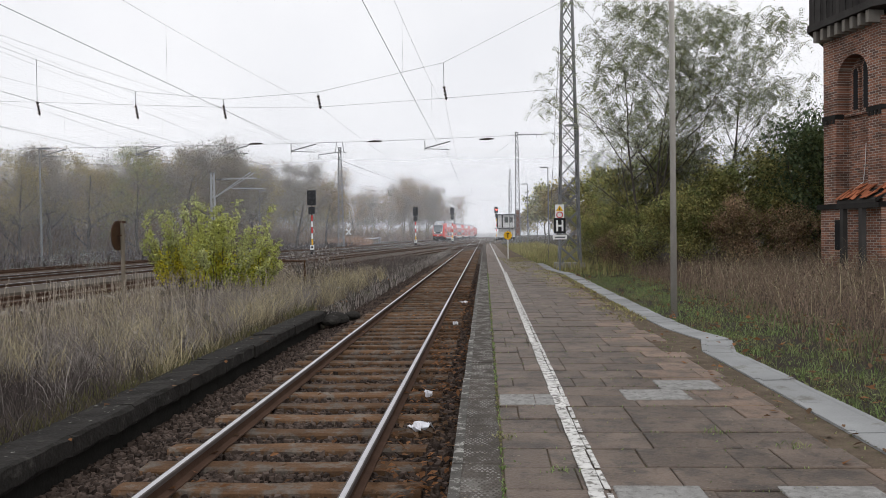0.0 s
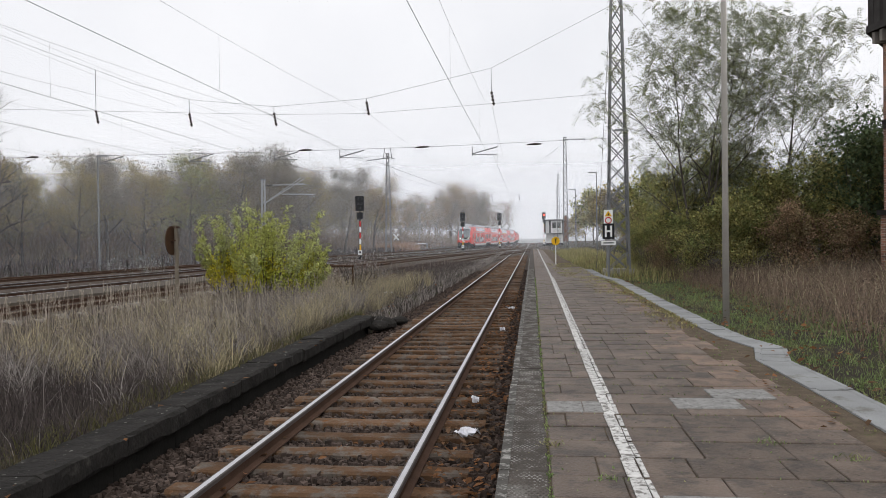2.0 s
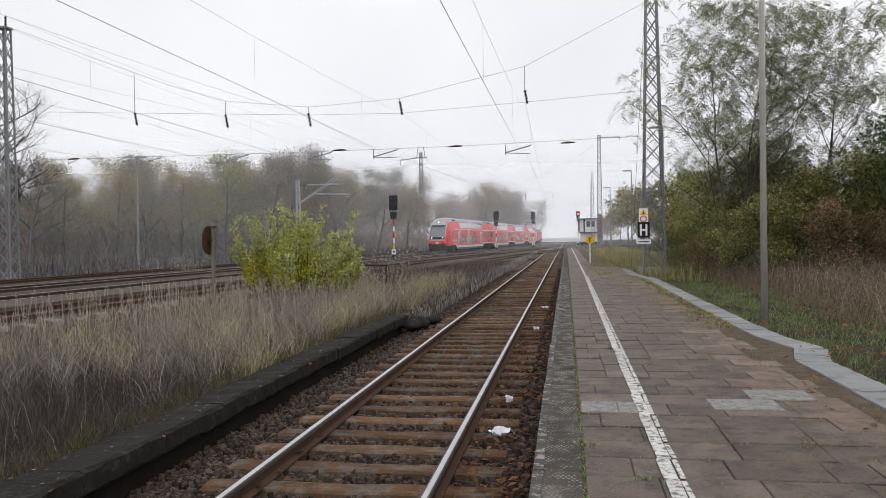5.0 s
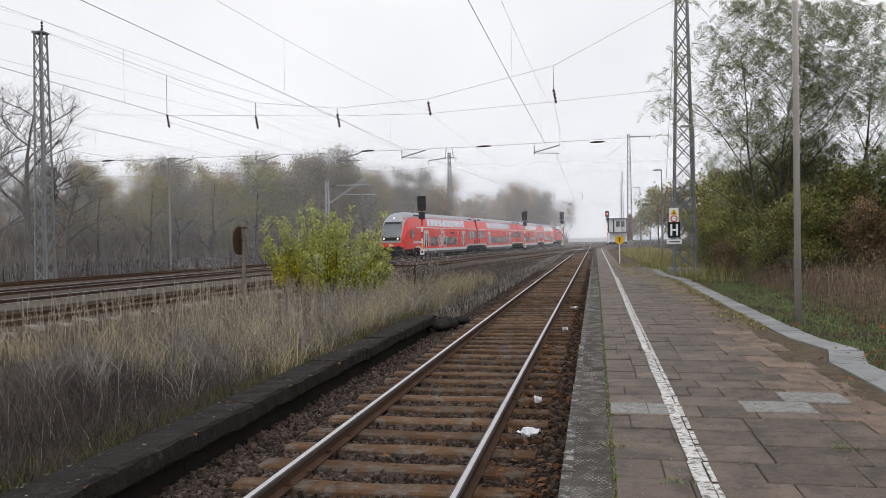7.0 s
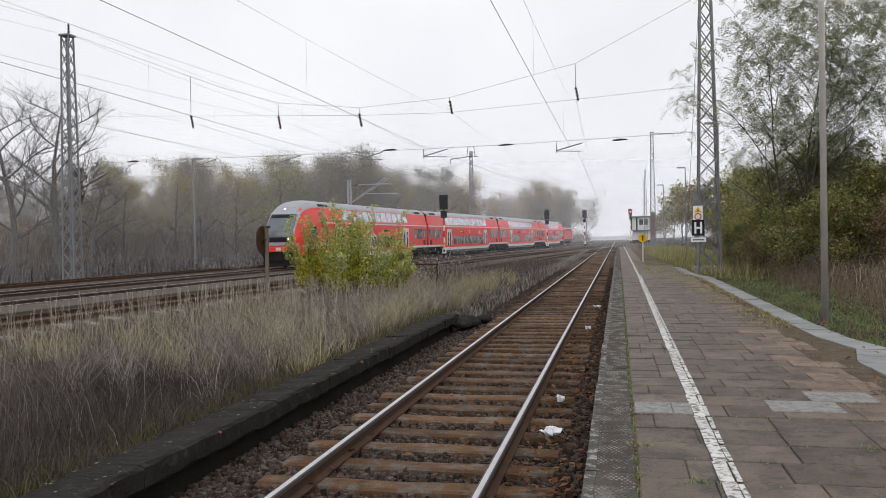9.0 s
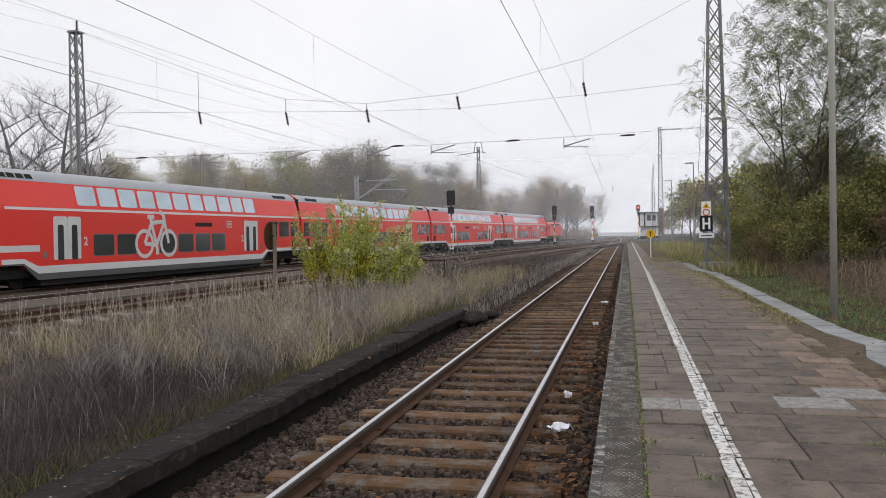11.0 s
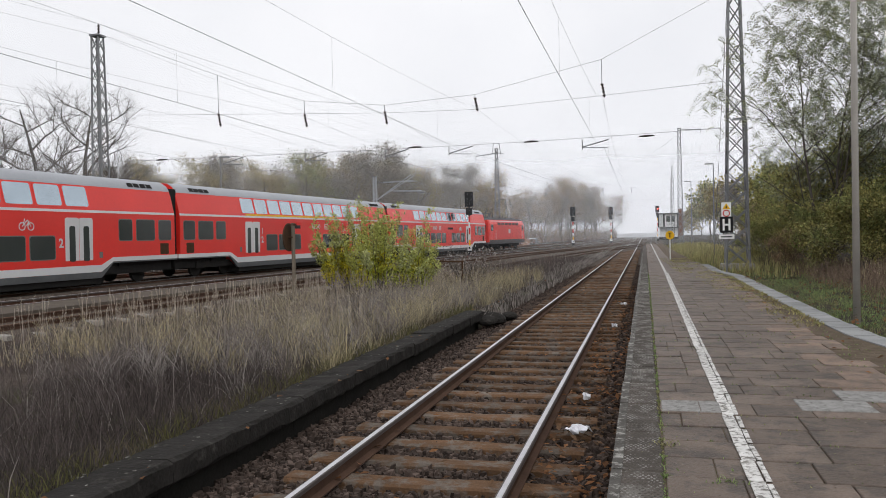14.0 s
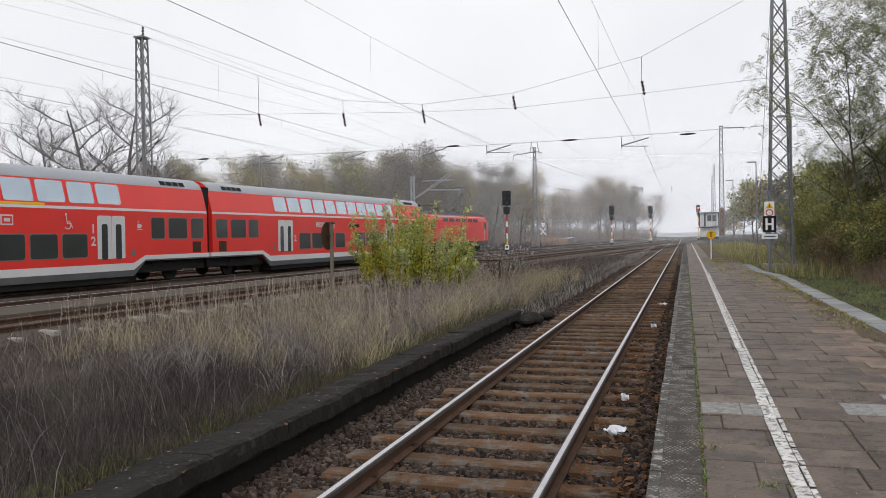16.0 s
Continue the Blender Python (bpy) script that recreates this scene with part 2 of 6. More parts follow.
TWHITE = mat("train_pale_grey", (0.62, 0.62, 0.62), 0.4, 0, 0.8, 0.1, 0.0, 9)
TSKIRT = mat("train_skirt_grey", (0.10, 0.103, 0.105), 0.55, 0, 1.2, 0.25, 0.0, 9)
TROOF = mat("train_silver_roof", (0.37, 0.385, 0.41), 0.5, 0.1, 0.7, 0.14, 0.0, 9)
TDARK = mat("train_underframe", (0.022, 0.021, 0.02), 0.8, 0, 3, 0.3, 0.1)
TYEL = mat("train_yellow_band", (0.80, 0.45, 0.02), 0.4, 0, 1, 0.06, 0.0)
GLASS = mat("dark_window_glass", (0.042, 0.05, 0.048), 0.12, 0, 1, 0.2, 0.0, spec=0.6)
# Upper panes: the sky's reflection is put in as a pale metallic colour.
GLASSU = mat("sky_toned_window_glass", (0.42, 0.49, 0.54), 0.16, 1.0, 1, 0.15, 0.0, spec=1.0)
GLASSW = mat("windscreen_glass", (0.10, 0.12, 0.135), 0.1, 0, 1, 0.2, 0.0, spec=0.9)
FRAME = mat("window_frame_grey", (0.17, 0.17, 0.16), 0.5, 0, 2, 0.1, 0)
LAMPON = glow("headlight_on", (1.0, 0.93, 0.8), 1.8)
SIGRED = glow("signal_red_on", (1.0, 0.05, 0.03), 8)
AMBER = glow("amber_display", (1.0, 0.28, 0.02), 0.9)
BRICK = mat("red_brown_brick", (0.17, 0.085, 0.058), 0.92, 0, 5, 0.3, 0.35, 60, pieces=0.4, spot=(0.09, 0.055, 0.045), spots=0.35)
MORTAR = mat("grey_mortar", (0.20, 0.185, 0.165), 0.95, 0, 4, 0.25, 0.3)
TIMBER = mat("weathered_dark_boards", (0.042, 0.039, 0.037), 0.85, 0, 3, 0.35, 0.4, 40, pieces=0.3)
TILE = mat("red_roof_tile", (0.30, 0.105, 0.055), 0.85, 0, 5, 0.25, 0.3, 50, pieces=0.25)
PLASTER = mat("white_plaster", (0.66, 0.67, 0.67), 0.8, 0, 1, 0.1, 0.05)
PAPER = mat("crumpled_paper", (0.74, 0.74, 0.78), 0.8, 0, 20, 0.1, 0.3)


# ---------- mesh helpers ----------
class Mesh:
    """Collects faces for one mesh."""

    def __init__(self):
        self.v, self.f = [], []

    def add(self, verts, faces, m=None):
        k = len(self.v)
        self.v += [tuple(m @ Vector(p)) for p in verts] if m is not None else [tuple(p) for p in verts]
        self.f += [tuple(i + k for i in q) for q in faces]
        return self

    def box(self, c, s, m=None, taper=1.0):
        (x, y, z), (a, b, d) = c, (s[0] / 2, s[1] / 2, s[2] / 2)
        p = [(x + i * a * t, y + j * b * t, z + k * d) for k, t in ((-1, 1.0), (1, taper)) for j in (-1, 1) for i in (-1, 1)]
        return self.add(p, [(0, 2, 3, 1), (4, 5, 7, 6), (0, 1, 5, 4), (2, 6, 7, 3), (0, 4, 6, 2), (1, 3, 7, 5)], m)

    def slab(self, c, s, e=0.006, m=None):
        """A box with bevelled upper edges."""
        (x, y, z), (a, b, d) = c, (s[0] / 2, s[1] / 2, s[2] / 2)
        p = [(x + i * (a - q), y + j * (b - q), z + k) for k, q in ((-d, 0), (d - e, 0), (d, e)) for j, i in ((-1, -1), (-1, 1), (1, 1), (1, -1))]
        f = [(3, 2, 1, 0), (8, 9, 10, 11)]
        for r in (0, 4):
            f += [(r + i, r + (i + 1) % 4, r + 4 + (i + 1) % 4, r + 4 + i) for i in range(4)]
        return self.add(p, f, m)

    def tube(self, p, q, r, n=6, r2=None, cap=True):
        p, q = Vector(p), Vector(q)
        d = q - p
        if d.length < 1e-6:
            return self
        rot = d.to_track_quat("Z", "Y").to_matrix()
        r2 = r if r2 is None else r2
        pts = [c + rot @ Vector((math.cos(2 * math.pi * i / n) * k, math.sin(2 * math.pi * i / n) * k, 0)) for c, k in ((p, r), (q, r2)) for i in range(n)]
        f = [(i, (i + 1) % n, n + (i + 1) % n, n + i) for i in range(n)]
        if cap:
            f += [tuple(range(n))[::-1], tuple(range(n, 2 * n))]
        return self.add(pts, f)

    def path(self, pts, r, n=5):
        pts = [Vector(p) for p in pts]
        v, f = [], []
        for i, p in enumerate(pts):
            d = pts[min(i + 1, len(pts) - 1)] - pts[max(i - 1, 0)]
            rot = d.to_track_quat("Z", "Y").to_matrix()
            v += [p + rot @ Vector((math.cos(2 * math.pi * k / n) * r, math.sin(2 * math.pi * k / n) * r, 0)) for k in range(n)]
        for i in range(len(pts) - 1):
            f += [(i * n + k, i * n + (k + 1) % n, i * n + n + (k + 1) % n, i * n + n + k) for k in range(n)]
        return self.add(v, f)

    def disc(self, c, r, thick, axis="y", n=16):
        a = {"x": (1, 0, 0), "y": (0, 1, 0), "z": (0, 0, 1)}[axis]
        h = Vector(a) * thick / 2
        return self.tube(Vector(c) - h, Vector(c) + h, r, n)

    def sweep(self, profile, pts, closed=True, caps=True):
        """The profile (across, up) swept along points in plan; the cross direction stays level."""
        n = len(profile)
        v, f = [], []
        for i, p in enumerate(pts):
            a, b = Vector(pts[max(i - 1, 0)]), Vector(pts[min(i + 1, len(pts) - 1)])
            d = (b - a)
            d.z = 0
            d.normalize()
            side = Vector((d.y, -d.x, 0))
            v += [Vector(p) + side * u + Vector((0, 0, w)) for u, w in profile]
        for i in range(len(pts) - 1):
            for j in range(n if closed else n - 1):
                k = (j + 1) % n
                f.append((i * n + j, (i + 1) * n + j, (i + 1) * n + k, i * n + k))
        if caps and closed:
            f += [tuple(range(n)), tuple(range((len(pts) - 1) * n, len(pts) * n))[::-1]]
        return self.add(v, f)

    def prism(self, poly, axis, a, b):
        """A polygon pushed from a to b along an axis; poly holds the two other coordinates in order."""
        put = {"x": lambda u, w, t: (t, u, w), "y": lambda u, w, t: (u, t, w), "z": lambda u, w, t: (u, w, t)}[axis]
        n = len(poly)
        v = [put(u, w, t) for t in (a, b) for u, w in poly]
        return self.add(v, [tuple(range(n)), tuple(range(n, 2 * n))[::-1]] + [(i, n + i, n + (i + 1) % n, (i + 1) % n) for i in range(n)])

    def data(self, name):
        me = bpy.data.meshes.new(name)
        me.from_pydata(self.v, [], self.f)
        me.update()
        return me


def insulator(p, q, name="insulator"):
    p, q = Vector(p), Vector(q)
    m = Mesh().tube(p, q, 0.03, 6)
    n = 4
    for i in range(n):
        c = p.lerp(q, (i + 0.5) / n)
        d = (q - p).normalized() * 0.045
        m.tube(c - d, c + d, 0.085, 8, 0.05)
    return m


def part(name, mesh, material, parent=None, label="", smooth=False):
    me = mesh if isinstance(mesh, bpy.types.Mesh) else mesh.data(name)
    if not me.materials:
        me.materials.append(material)
    if smooth:
        for p in me.polygons:
            p.use_smooth = True
    ob = new(name, me)
    ob.parent = parent
    if label:
        tagged(ob, label)
    return ob


def thing(name, label, category, at=(0, 0, 0), group="", kind="", turn=0):
    ob = new(name)
    ob.matrix_basis = pose(*at, 0, 0, turn)
    return tagged(ob, label, category, group, kind)


def structure(name, mesh, material, label, category="", smooth=False):
    return tagged(part(name, mesh, material, None, "", smooth), label, category or name, "", "structure")


def soup(name, verts, faces, material, label, category, parent=None):
    me = bpy.data.meshes.new(name)
    me.from_pydata(verts, [], faces)
    me.materials.append(material)
    ob = new(name, me)
    ob.parent = parent
    return tagged(ob, label, category, "", "stuff")


def blades(n, place, height, width, lean, rng):
    """Bent, tapered blades: place(rng, n) gives x, y, z arrays."""
    x, y, z = place(rng, n)
    h = height[0] + (height[1] - height[0]) * rng.random(n) ** 1.3
    w = width * (0.6 + 0.8 * rng.random(n))
    a, b = rng.random(n) * 2 * np.pi, rng.random(n) * 2 * np.pi
    l = lean * h * (0.2 + rng.random(n))
    ca, sa = np.cos(a) * w / 2, np.sin(a) * w / 2
    dx, dy = np.cos(b) * l, np.sin(b) * l
    v = np.empty((n, 5, 3))
    v[:, 0] = np.stack([x - ca, y - sa, z], 1)
    v[:, 1] = np.stack([x + ca, y + sa, z], 1)
    v[:, 2] = np.stack([x + ca * 0.8 + dx * 0.35, y + sa * 0.8 + dy * 0.35, z + h * 0.6], 1)
    v[:, 3] = np.stack([x - ca * 0.8 + dx * 0.35, y - sa * 0.8 + dy * 0.35, z + h * 0.6], 1)
    v[:, 4] = np.stack([x + dx, y + dy, z + h], 1)
    k = np.arange(n)[:, None] * 5
    q = (k + np.array([0, 1, 2, 3])).tolist()
    t = (k + np.array([3, 2, 4])).tolist()
    return v.reshape(-1, 3).tolist(), q + t


# ---------- ground ----------
OWN_X = -1.80
PLAT = 0.38
MAIN = 0.12
TRACKS = (-5.0, 0.0, 4.85, 9.4, 14.2)


def heights(x, y):
    """Level of the open ground."""
    if -3.87 < x < -0.1:
        return -0.42
    right = min(max((x - 2.6) / 0.8, 0), 1)
    bank = 0.28 * right + 0.5 * min(max((x - 5) / 9, 0), 1)
    left = 0.16 * min(max((-3.4 - x) / 0.4, 0), 1) * min(max((x + 12) / 2, 0), 1) * min(max((60 - y) / 10, 0), 1)
    rough = 0.05 * noise.noise((x * 0.4, y * 0.4, 0)) if (x > 3.4 or x < -4.4) else 0
    return -0.24 + 0.08 * min(max((-9 - x) / 3, 0), 1) + bank + left + rough


def build_ground():
    xs = [-900, -300, -150, -100, -70] + [-50 + i * 2 for i in range(15)] + [-20 + i * 0.8 for i in range(20)] + [-3.89, -3.86, -3.2, -2.4, -1.6, -0.8] + [i * 0.8 for i in range(25)] + [20, 24, 30, 40, 60, 100, 200, 900]
    ys = [-60, -30] + [-10 + i * 1.0 for i in range(70)] + [60 + i * 5 for i in range(29)] + [220, 300, 500, 900, 2500]
    m = Mesh()
    v = [(x, y, heights(x, y)) for y in ys for x in xs]
    n = len(xs)
    f = [(j * n + i, j * n + i + 1, (j + 1) * n + i + 1, (j + 1) * n + i) for j in range(len(ys) - 1) for i in range(n - 1)]
    m.add(v, f)
    structure("ground", m, SOIL, "dark earth with moss and withered growth", "ground", True)
    # bed of the platform track
    bed = Mesh()
    bed.sweep([(-2.07, -0.36), (-1.45, -0.26), (1.3, -0.24), (1.58, -0.25), (1.58, -0.43), (-2.07, -0.43)], [(OWN_X, -8, 0), (OWN_X, 60, 0), (OWN_X, 330, 0)])
    structure("ballast_bed", bed, BED, "dark brown ballast bed under the platform track", "track bed")
    for i, off in enumerate(TRACKS):
        b = Mesh()
        pts = [(line_x(y, off), y, MAIN) for y in range(-40, 230 if i > 2 else 330, 10)]
        b.sweep([(-1.9, -0.30), (-1.4, -0.13), (1.4, -0.13), (1.9, -0.30)], pts, closed=False)
        structure("ballast_bed", b, BED, "dark brown ballast bed under a station track", "track bed")
    s = Mesh()
    s.sweep([(-1.0, 0.0), (-1.0, 0.03), (0.9, 0.03), (0.9, -0.3)], [(line_x(y, 7.15), y, MAIN) for y in range(-30, 60, 6)], closed=False)
    structure("path", s, SAND, "low sandy strip between the tracks", "path")


RAIL = [(-0.030, 0.0), (0.030, 0.0), (0.036, -0.008), (0.036, -0.038), (0.010, -0.05), (0.010, -0.125), (0.064, -0.143), (0.064, -0.154), (-0.064, -0.154), (-0.064, -0.143), (-0.010, -0.125), (-0.010, -0.05), (-0.036, -0.038), (-0.036, -0.008)]
HEAD = [(-0.017, 0.003), (0.019, 0.003), (0.026, -0.002), (-0.023, -0.002)]


def build_track(path, shiny, label, sleepers, seed, level=0.0):
    """Two rails with bright heads on sleepers."""
    rng = random.Random(seed)
    t = thing("track", label, "railway track", kind="structure")
    for side in (-0.7535, 0.7535):
        rail = part("rail", Mesh().sweep([(a + side, b) for a, b in RAIL], path), RUST if not shiny else HEADS, t)
        part("rail_foot", Mesh().sweep([(a * 1.01 + side, b + 0.002) for a, b in RAIL[4:12]], path), RUST, rail, "rusty rail web and foot")
        part("rail_head", Mesh().sweep([(a + side, b) for a, b in HEAD], path), STEEL if shiny else RUSTY, rail, "polished running surface" if shiny else "")
    me = [Mesh() for _ in range(4)]
    for k, m in enumerate(me):
        r = random.Random(k)
        n, L, W = 7, 2.5, 0.25
        v = []
        for i in range(n):
            x = -L / 2 + L * i / (n - 1)
            for yy, zz in ((-W / 2, -0.2), (W / 2, -0.2), (W / 2, -0.02), (W / 2 - 0.02, 0), (-W / 2 + 0.02, 0), (-W / 2, -0.02)):
                v.append((x, yy + r.uniform(-0.008, 0.008), zz + (r.uniform(-0.012, 0.004) if zz > -0.1 else 0)))
        f = [(i * 6 + j, i * 6 + (j + 1) % 6, i * 6 + 6 + (j + 1) % 6, i * 6 + 6 + j) for i in range(n - 1) for j in range(6)]
        f += [tuple(range(6)), tuple(range((n - 1) * 6, n * 6))[::-1]]
        m.add(v, f)
    data = [m.data("sleeper") for m in me]
    for x, y, turn in sleepers:
        s = part("sleeper", rng.choice(data), WOOD, t)
        s.matrix_basis = pose(x + rng.uniform(-0.03, 0.03), y + rng.uniform(-0.015, 0.015), level - 0.15 + rng.uniform(-0.012, 0.004), 0, 0, turn + rng.uniform(-0.7, 0.7))
    return t


def build_tracks():
    own = [(OWN_X, y, 0) for y in (-8, 10, 40, 100, 200, 330)]
    build_track(own, True, "straight railway track with bright rails on worn wooden sleepers", [(OWN_X, 1.30 + 0.62 * i, 0) for i in range(-14, 150)], 1)
    names = ("rusty side track beyond the main line", "main line track that the red train runs on", "second station track beside the main line", "rusty overgrown station track in withered grass", "old rusty side track sunk in grass")
    for i, off in enumerate(TRACKS):
        far = 330 if i < 3 else (170 if i == 3 else 140)
        near = -40 if i < 4 else 34
        pts = [(line_x(y, off), y, MAIN) for y in range(near, far, 6)]
        sl = []
        y = max(near, 8)
        while y < 75 and i in (1, 2, 3):
            sl.append((line_x(y, off), y, -math.degrees(math.atan2(line_x(y + 1, off) - line_x(y, off), 1))))
            y += 0.65
        build_track(pts, i in (1, 2), names[i], sl, 10 + i, MAIN)


def build_ballast():
    rng = np.random.default_rng(4)
    cube = np.array([[-1, -1, -0.8], [1, -1, -1], [1, 1, -0.7], [-1, 1, -1], [-0.7, -0.6, 0.8], [0.8, -0.7, 0.6], [0.6, 0.8, 0.9], [-0.8, 0.6, 0.7]]) * 0.5
    quad = np.array([[0, 3, 2, 1], [4, 5, 6, 7], [0, 1, 5, 4], [1, 2, 6, 5], [2, 3, 7, 6], [3, 0, 4, 7]])

    def scatter(n, x, y, z, size):
        v = cube[None] * (0.75 + 0.5 * rng.random((n, 8, 3))) * (size * (0.6 + 0.8 * rng.random(n)))[:, None, None]
        a = rng.random(n) * 2 * np.pi
        c, s = np.cos(a)[:, None], np.sin(a)[:, None]
        t = rng.normal(0, 0.5, n)[:, None]
        X, Y, Z = v[..., 0] * c - v[..., 1] * s, v[..., 0] * s + v[..., 1] * c, v[..., 2]
        Z = Z + X * t * 0.6
        out = np.stack([X + x[:, None], Y + y[:, None], Z + z[:, None]], 2)
        return out.reshape(-1, 3).tolist(), (quad[None] + (np.arange(n) * 8)[:, None, None]).reshape(-1, 4).tolist()

    n = 46000
    y = np.where(rng.random(n) < 0.1, rng.uniform(-7.5, 2.5, n), 2.5 + 50 * rng.random(n) ** 1.9)
    x = OWN_X + rng.uniform(-2.04, 1.56, n)
    z = np.interp(x - OWN_X, [-2.04, -1.45, -1.2, 1.2, 1.56], [-0.345, -0.245, -0.222, -0.222, -0.215]) + rng.uniform(-0.018, 0.022, n)
    v, f = scatter(n, x, y, z, np.full(n, 0.052))
    soup("ballast", v, f, STONE, "reddish brown crushed stone between rails and platforms", "ballast")


build_ground()
build_tracks()
build_ballast()


# ---------- platform ----------
KERB = [(2.62, -3.9), (2.62, 1.0), (2.64, 5.4), (2.67, 8.0), (2.67, 9.9), (2.93, 10.9), (2.74, 12.2), (2.70, 14.0), (2.70, 17.0), (2.72, 22.0), (2.76, 28.3), (2.40, 31.0), (2.38, 38.0), (2.42, 48.0), (2.2, 60.0)]


def kerb_x(y):
    return float(np.interp(y, [p[1] for p in KERB], [p[0] for p in KERB]))


def build_platform():
    rng = random.Random(7)
    base = Mesh()
    ys = [-4, 1, 5, 8, 10, 11, 14, 20, 26, 31, 36, 45, 60, 110]
    v, f = [], []
    for y in ys:
        v += [(-0.20, y, -0.35), (-0.20, y, PLAT - 0.075), (0.0, y, PLAT - 0.012), (kerb_x(y) + 0.02, y, PLAT - 0.012), (kerb_x(y) + 0.02, y, -0.35)]
    for i in range(len(ys) - 1):
        f += [(i * 5 + j, i * 5 + j + 1, i * 5 + 6 + j, i * 5 + 5 + j) for j in range(4)]
    f += [(0, 1, 2, 3, 4), tuple(range((len(ys) - 1) * 5, len(ys) * 5))[::-1]]
    base.add(v, f)
    plat = structure("platform", base, JOINT, "old station platform paved with worn concrete slabs", "platform")
    # edge stones with a pale worn rim
    stone, rim = Mesh(), Mesh()
    stone.slab((0, 0, -0.04), (0.325, 0.985, 0.08), 0.012)
    rim.slab((-0.128, 0, 0.0025), (0.068, 0.98, 0.007), 0.002)
    studs = Mesh()
    for j in range(30):
        for k in range(8):
            x, y = -0.118 + 0.034 * k + 0.017 * (j % 2), -0.47 + 0.0325 * j
            studs.add([(x - 0.011, y, 0), (x, y - 0.011, 0), (x + 0.011, y, 0), (x, y + 0.011, 0), (x, y, 0.006)], [(0, 1, 4), (1, 2, 4), (2, 3, 4), (3, 0, 4)])
    stone_d, rim_d, stud_d = stone.data("edge_stone"), rim.data("rim"), studs.data("stud_pattern")
    for i in range(-4, 110):
        s = part("edge_stone", stone_d, EDGE, plat)
        s.matrix_basis = pose(-0.072 + rng.uniform(-0.006, 0.006), 0.6 + i, PLAT + rng.uniform(-0.004, 0.004), 0, rng.uniform(-0.4, 0.4), rng.uniform(-0.25, 0.25))
        if i < 60:
            part("rim", rim_d, CHIP, s)
        if i < 40:
            part("stud_pattern", stud_d, STUD, s, "worn raised tread studs")
    # paving, courses across the platform
    count = 0
    rest = Mesh()
    sizes = {}
    for row in range(66):
        y0 = 0.18 + row * 0.44
        limit = kerb_x(y0) - 0.08 - 0.3 * max(0, noise.noise((0, y0 * 0.5, 3))) - (0.14 if y0 > 5 else 0) - (0.2 if 9.5 < y0 < 12.5 else 0)
        x = 0.10 - rng.choice((0, 0.0, 0.15))
        first = True
        while x < limit - 0.12:
            w = rng.choice((0.6, 0.6, 0.6, 0.45, 0.3)) if not first else rng.choice((0.31, 0.6, 0.45))
            first = False
            if x < 0.1:
                w -= 0.1 - x
                x = 0.1
            w = min(w, limit - x)
            if w < 0.1:
                break
            warm = (x - 1.2) / 1.4 + 0.35 * noise.noise((x * 0.8, y0 * 0.5, 1)) > 0.45
            z = PLAT + rng.uniform(-0.005, 0.005)
            cx = x + w / 2
            m = SLABW if warm else SLAB
            if y0 < 27 and count < 296:
                key = (round(w, 2), m.name)
                if key not in sizes:
                    sizes[key] = Mesh().slab((0, 0, -0.025), (key[0] - 0.008, 0.424, 0.05), 0.006).data("paving_slab")
                    sizes[key].materials.append(m)
                s = part("paving_slab", sizes[key], m, plat)
                s.matrix_basis = pose(cx, y0 + 0.22, z, rng.uniform(-0.35, 0.35), rng.uniform(-0.35, 0.35), rng.uniform(-0.35, 0.35))
                count += 1
            else:
                rest.slab((cx, y0 + 0.22, z - 0.025), (w - 0.014, 0.426, 0.05), 0.008)
            x += w
    for row in [*range(-9, 0), *range(66, 240)]:
        y0 = 0.18 + row * 0.44
        x, limit = 0.1, min(kerb_x(y0) - 0.1, 2.4) * (1 if y0 < 40 else 0.55)
        while x < limit:
            rest.slab((x + 0.3, y0 + 0.22, PLAT - 0.025 + rng.uniform(-0.004, 0.004)), (0.586, 0.426, 0.05), 0.008)
            x += 0.6
    tagged(part("paving_slabs", rest, SLAB, plat), kind="stuff")
    # replaced pale slabs, a little proud
    for cx, cy, w in ((0.27, 7.04, 0.31), (0.53, 7.04, 0.2), (1.53, 7.24, 0.58), (1.93, 7.70, 0.56), (0.98, 4.42, 0.5), (1.95, 4.42, 0.55)):
        part("new_paving_slab", Mesh().slab((cx, cy, PLAT - 0.015), (w, 0.43, 0.05), 0.006), SLABN, plat, "pale grey replacement slab")
    # white line, painted slab by slab
    y = 1.0 - 0.44 * 10
    while y < 108:
        length = 0.428
        xw = 0.555 + 0.0035 * min(y, 30)
        part("line_mark", Mesh().slab((0, 0, 0), (0.088, length, 0.006), 0.002), PAINT, plat).matrix_basis = pose(xw + 0.05 + rng.uniform(-0.006, 0.006), y + 0.22, PLAT + 0.0115, 0, 0, rng.uniform(-1, 1))
        if y < 30:
            part("line_mark", Mesh().slab((0, 0, 0), (0.034, length * rng.uniform(0.75, 1), 0.006), 0.002), PAINT, plat).matrix_basis = pose(xw + 0.118, y + 0.22, PLAT + 0.0115, 0, 0, rng.uniform(-1.5, 1.5))
        y += 0.44
    # pale channel stones along the back
    g = thing("drain_channel", "pale grey concrete drain channel along the platform's back edge", "drain channel", kind="structure")
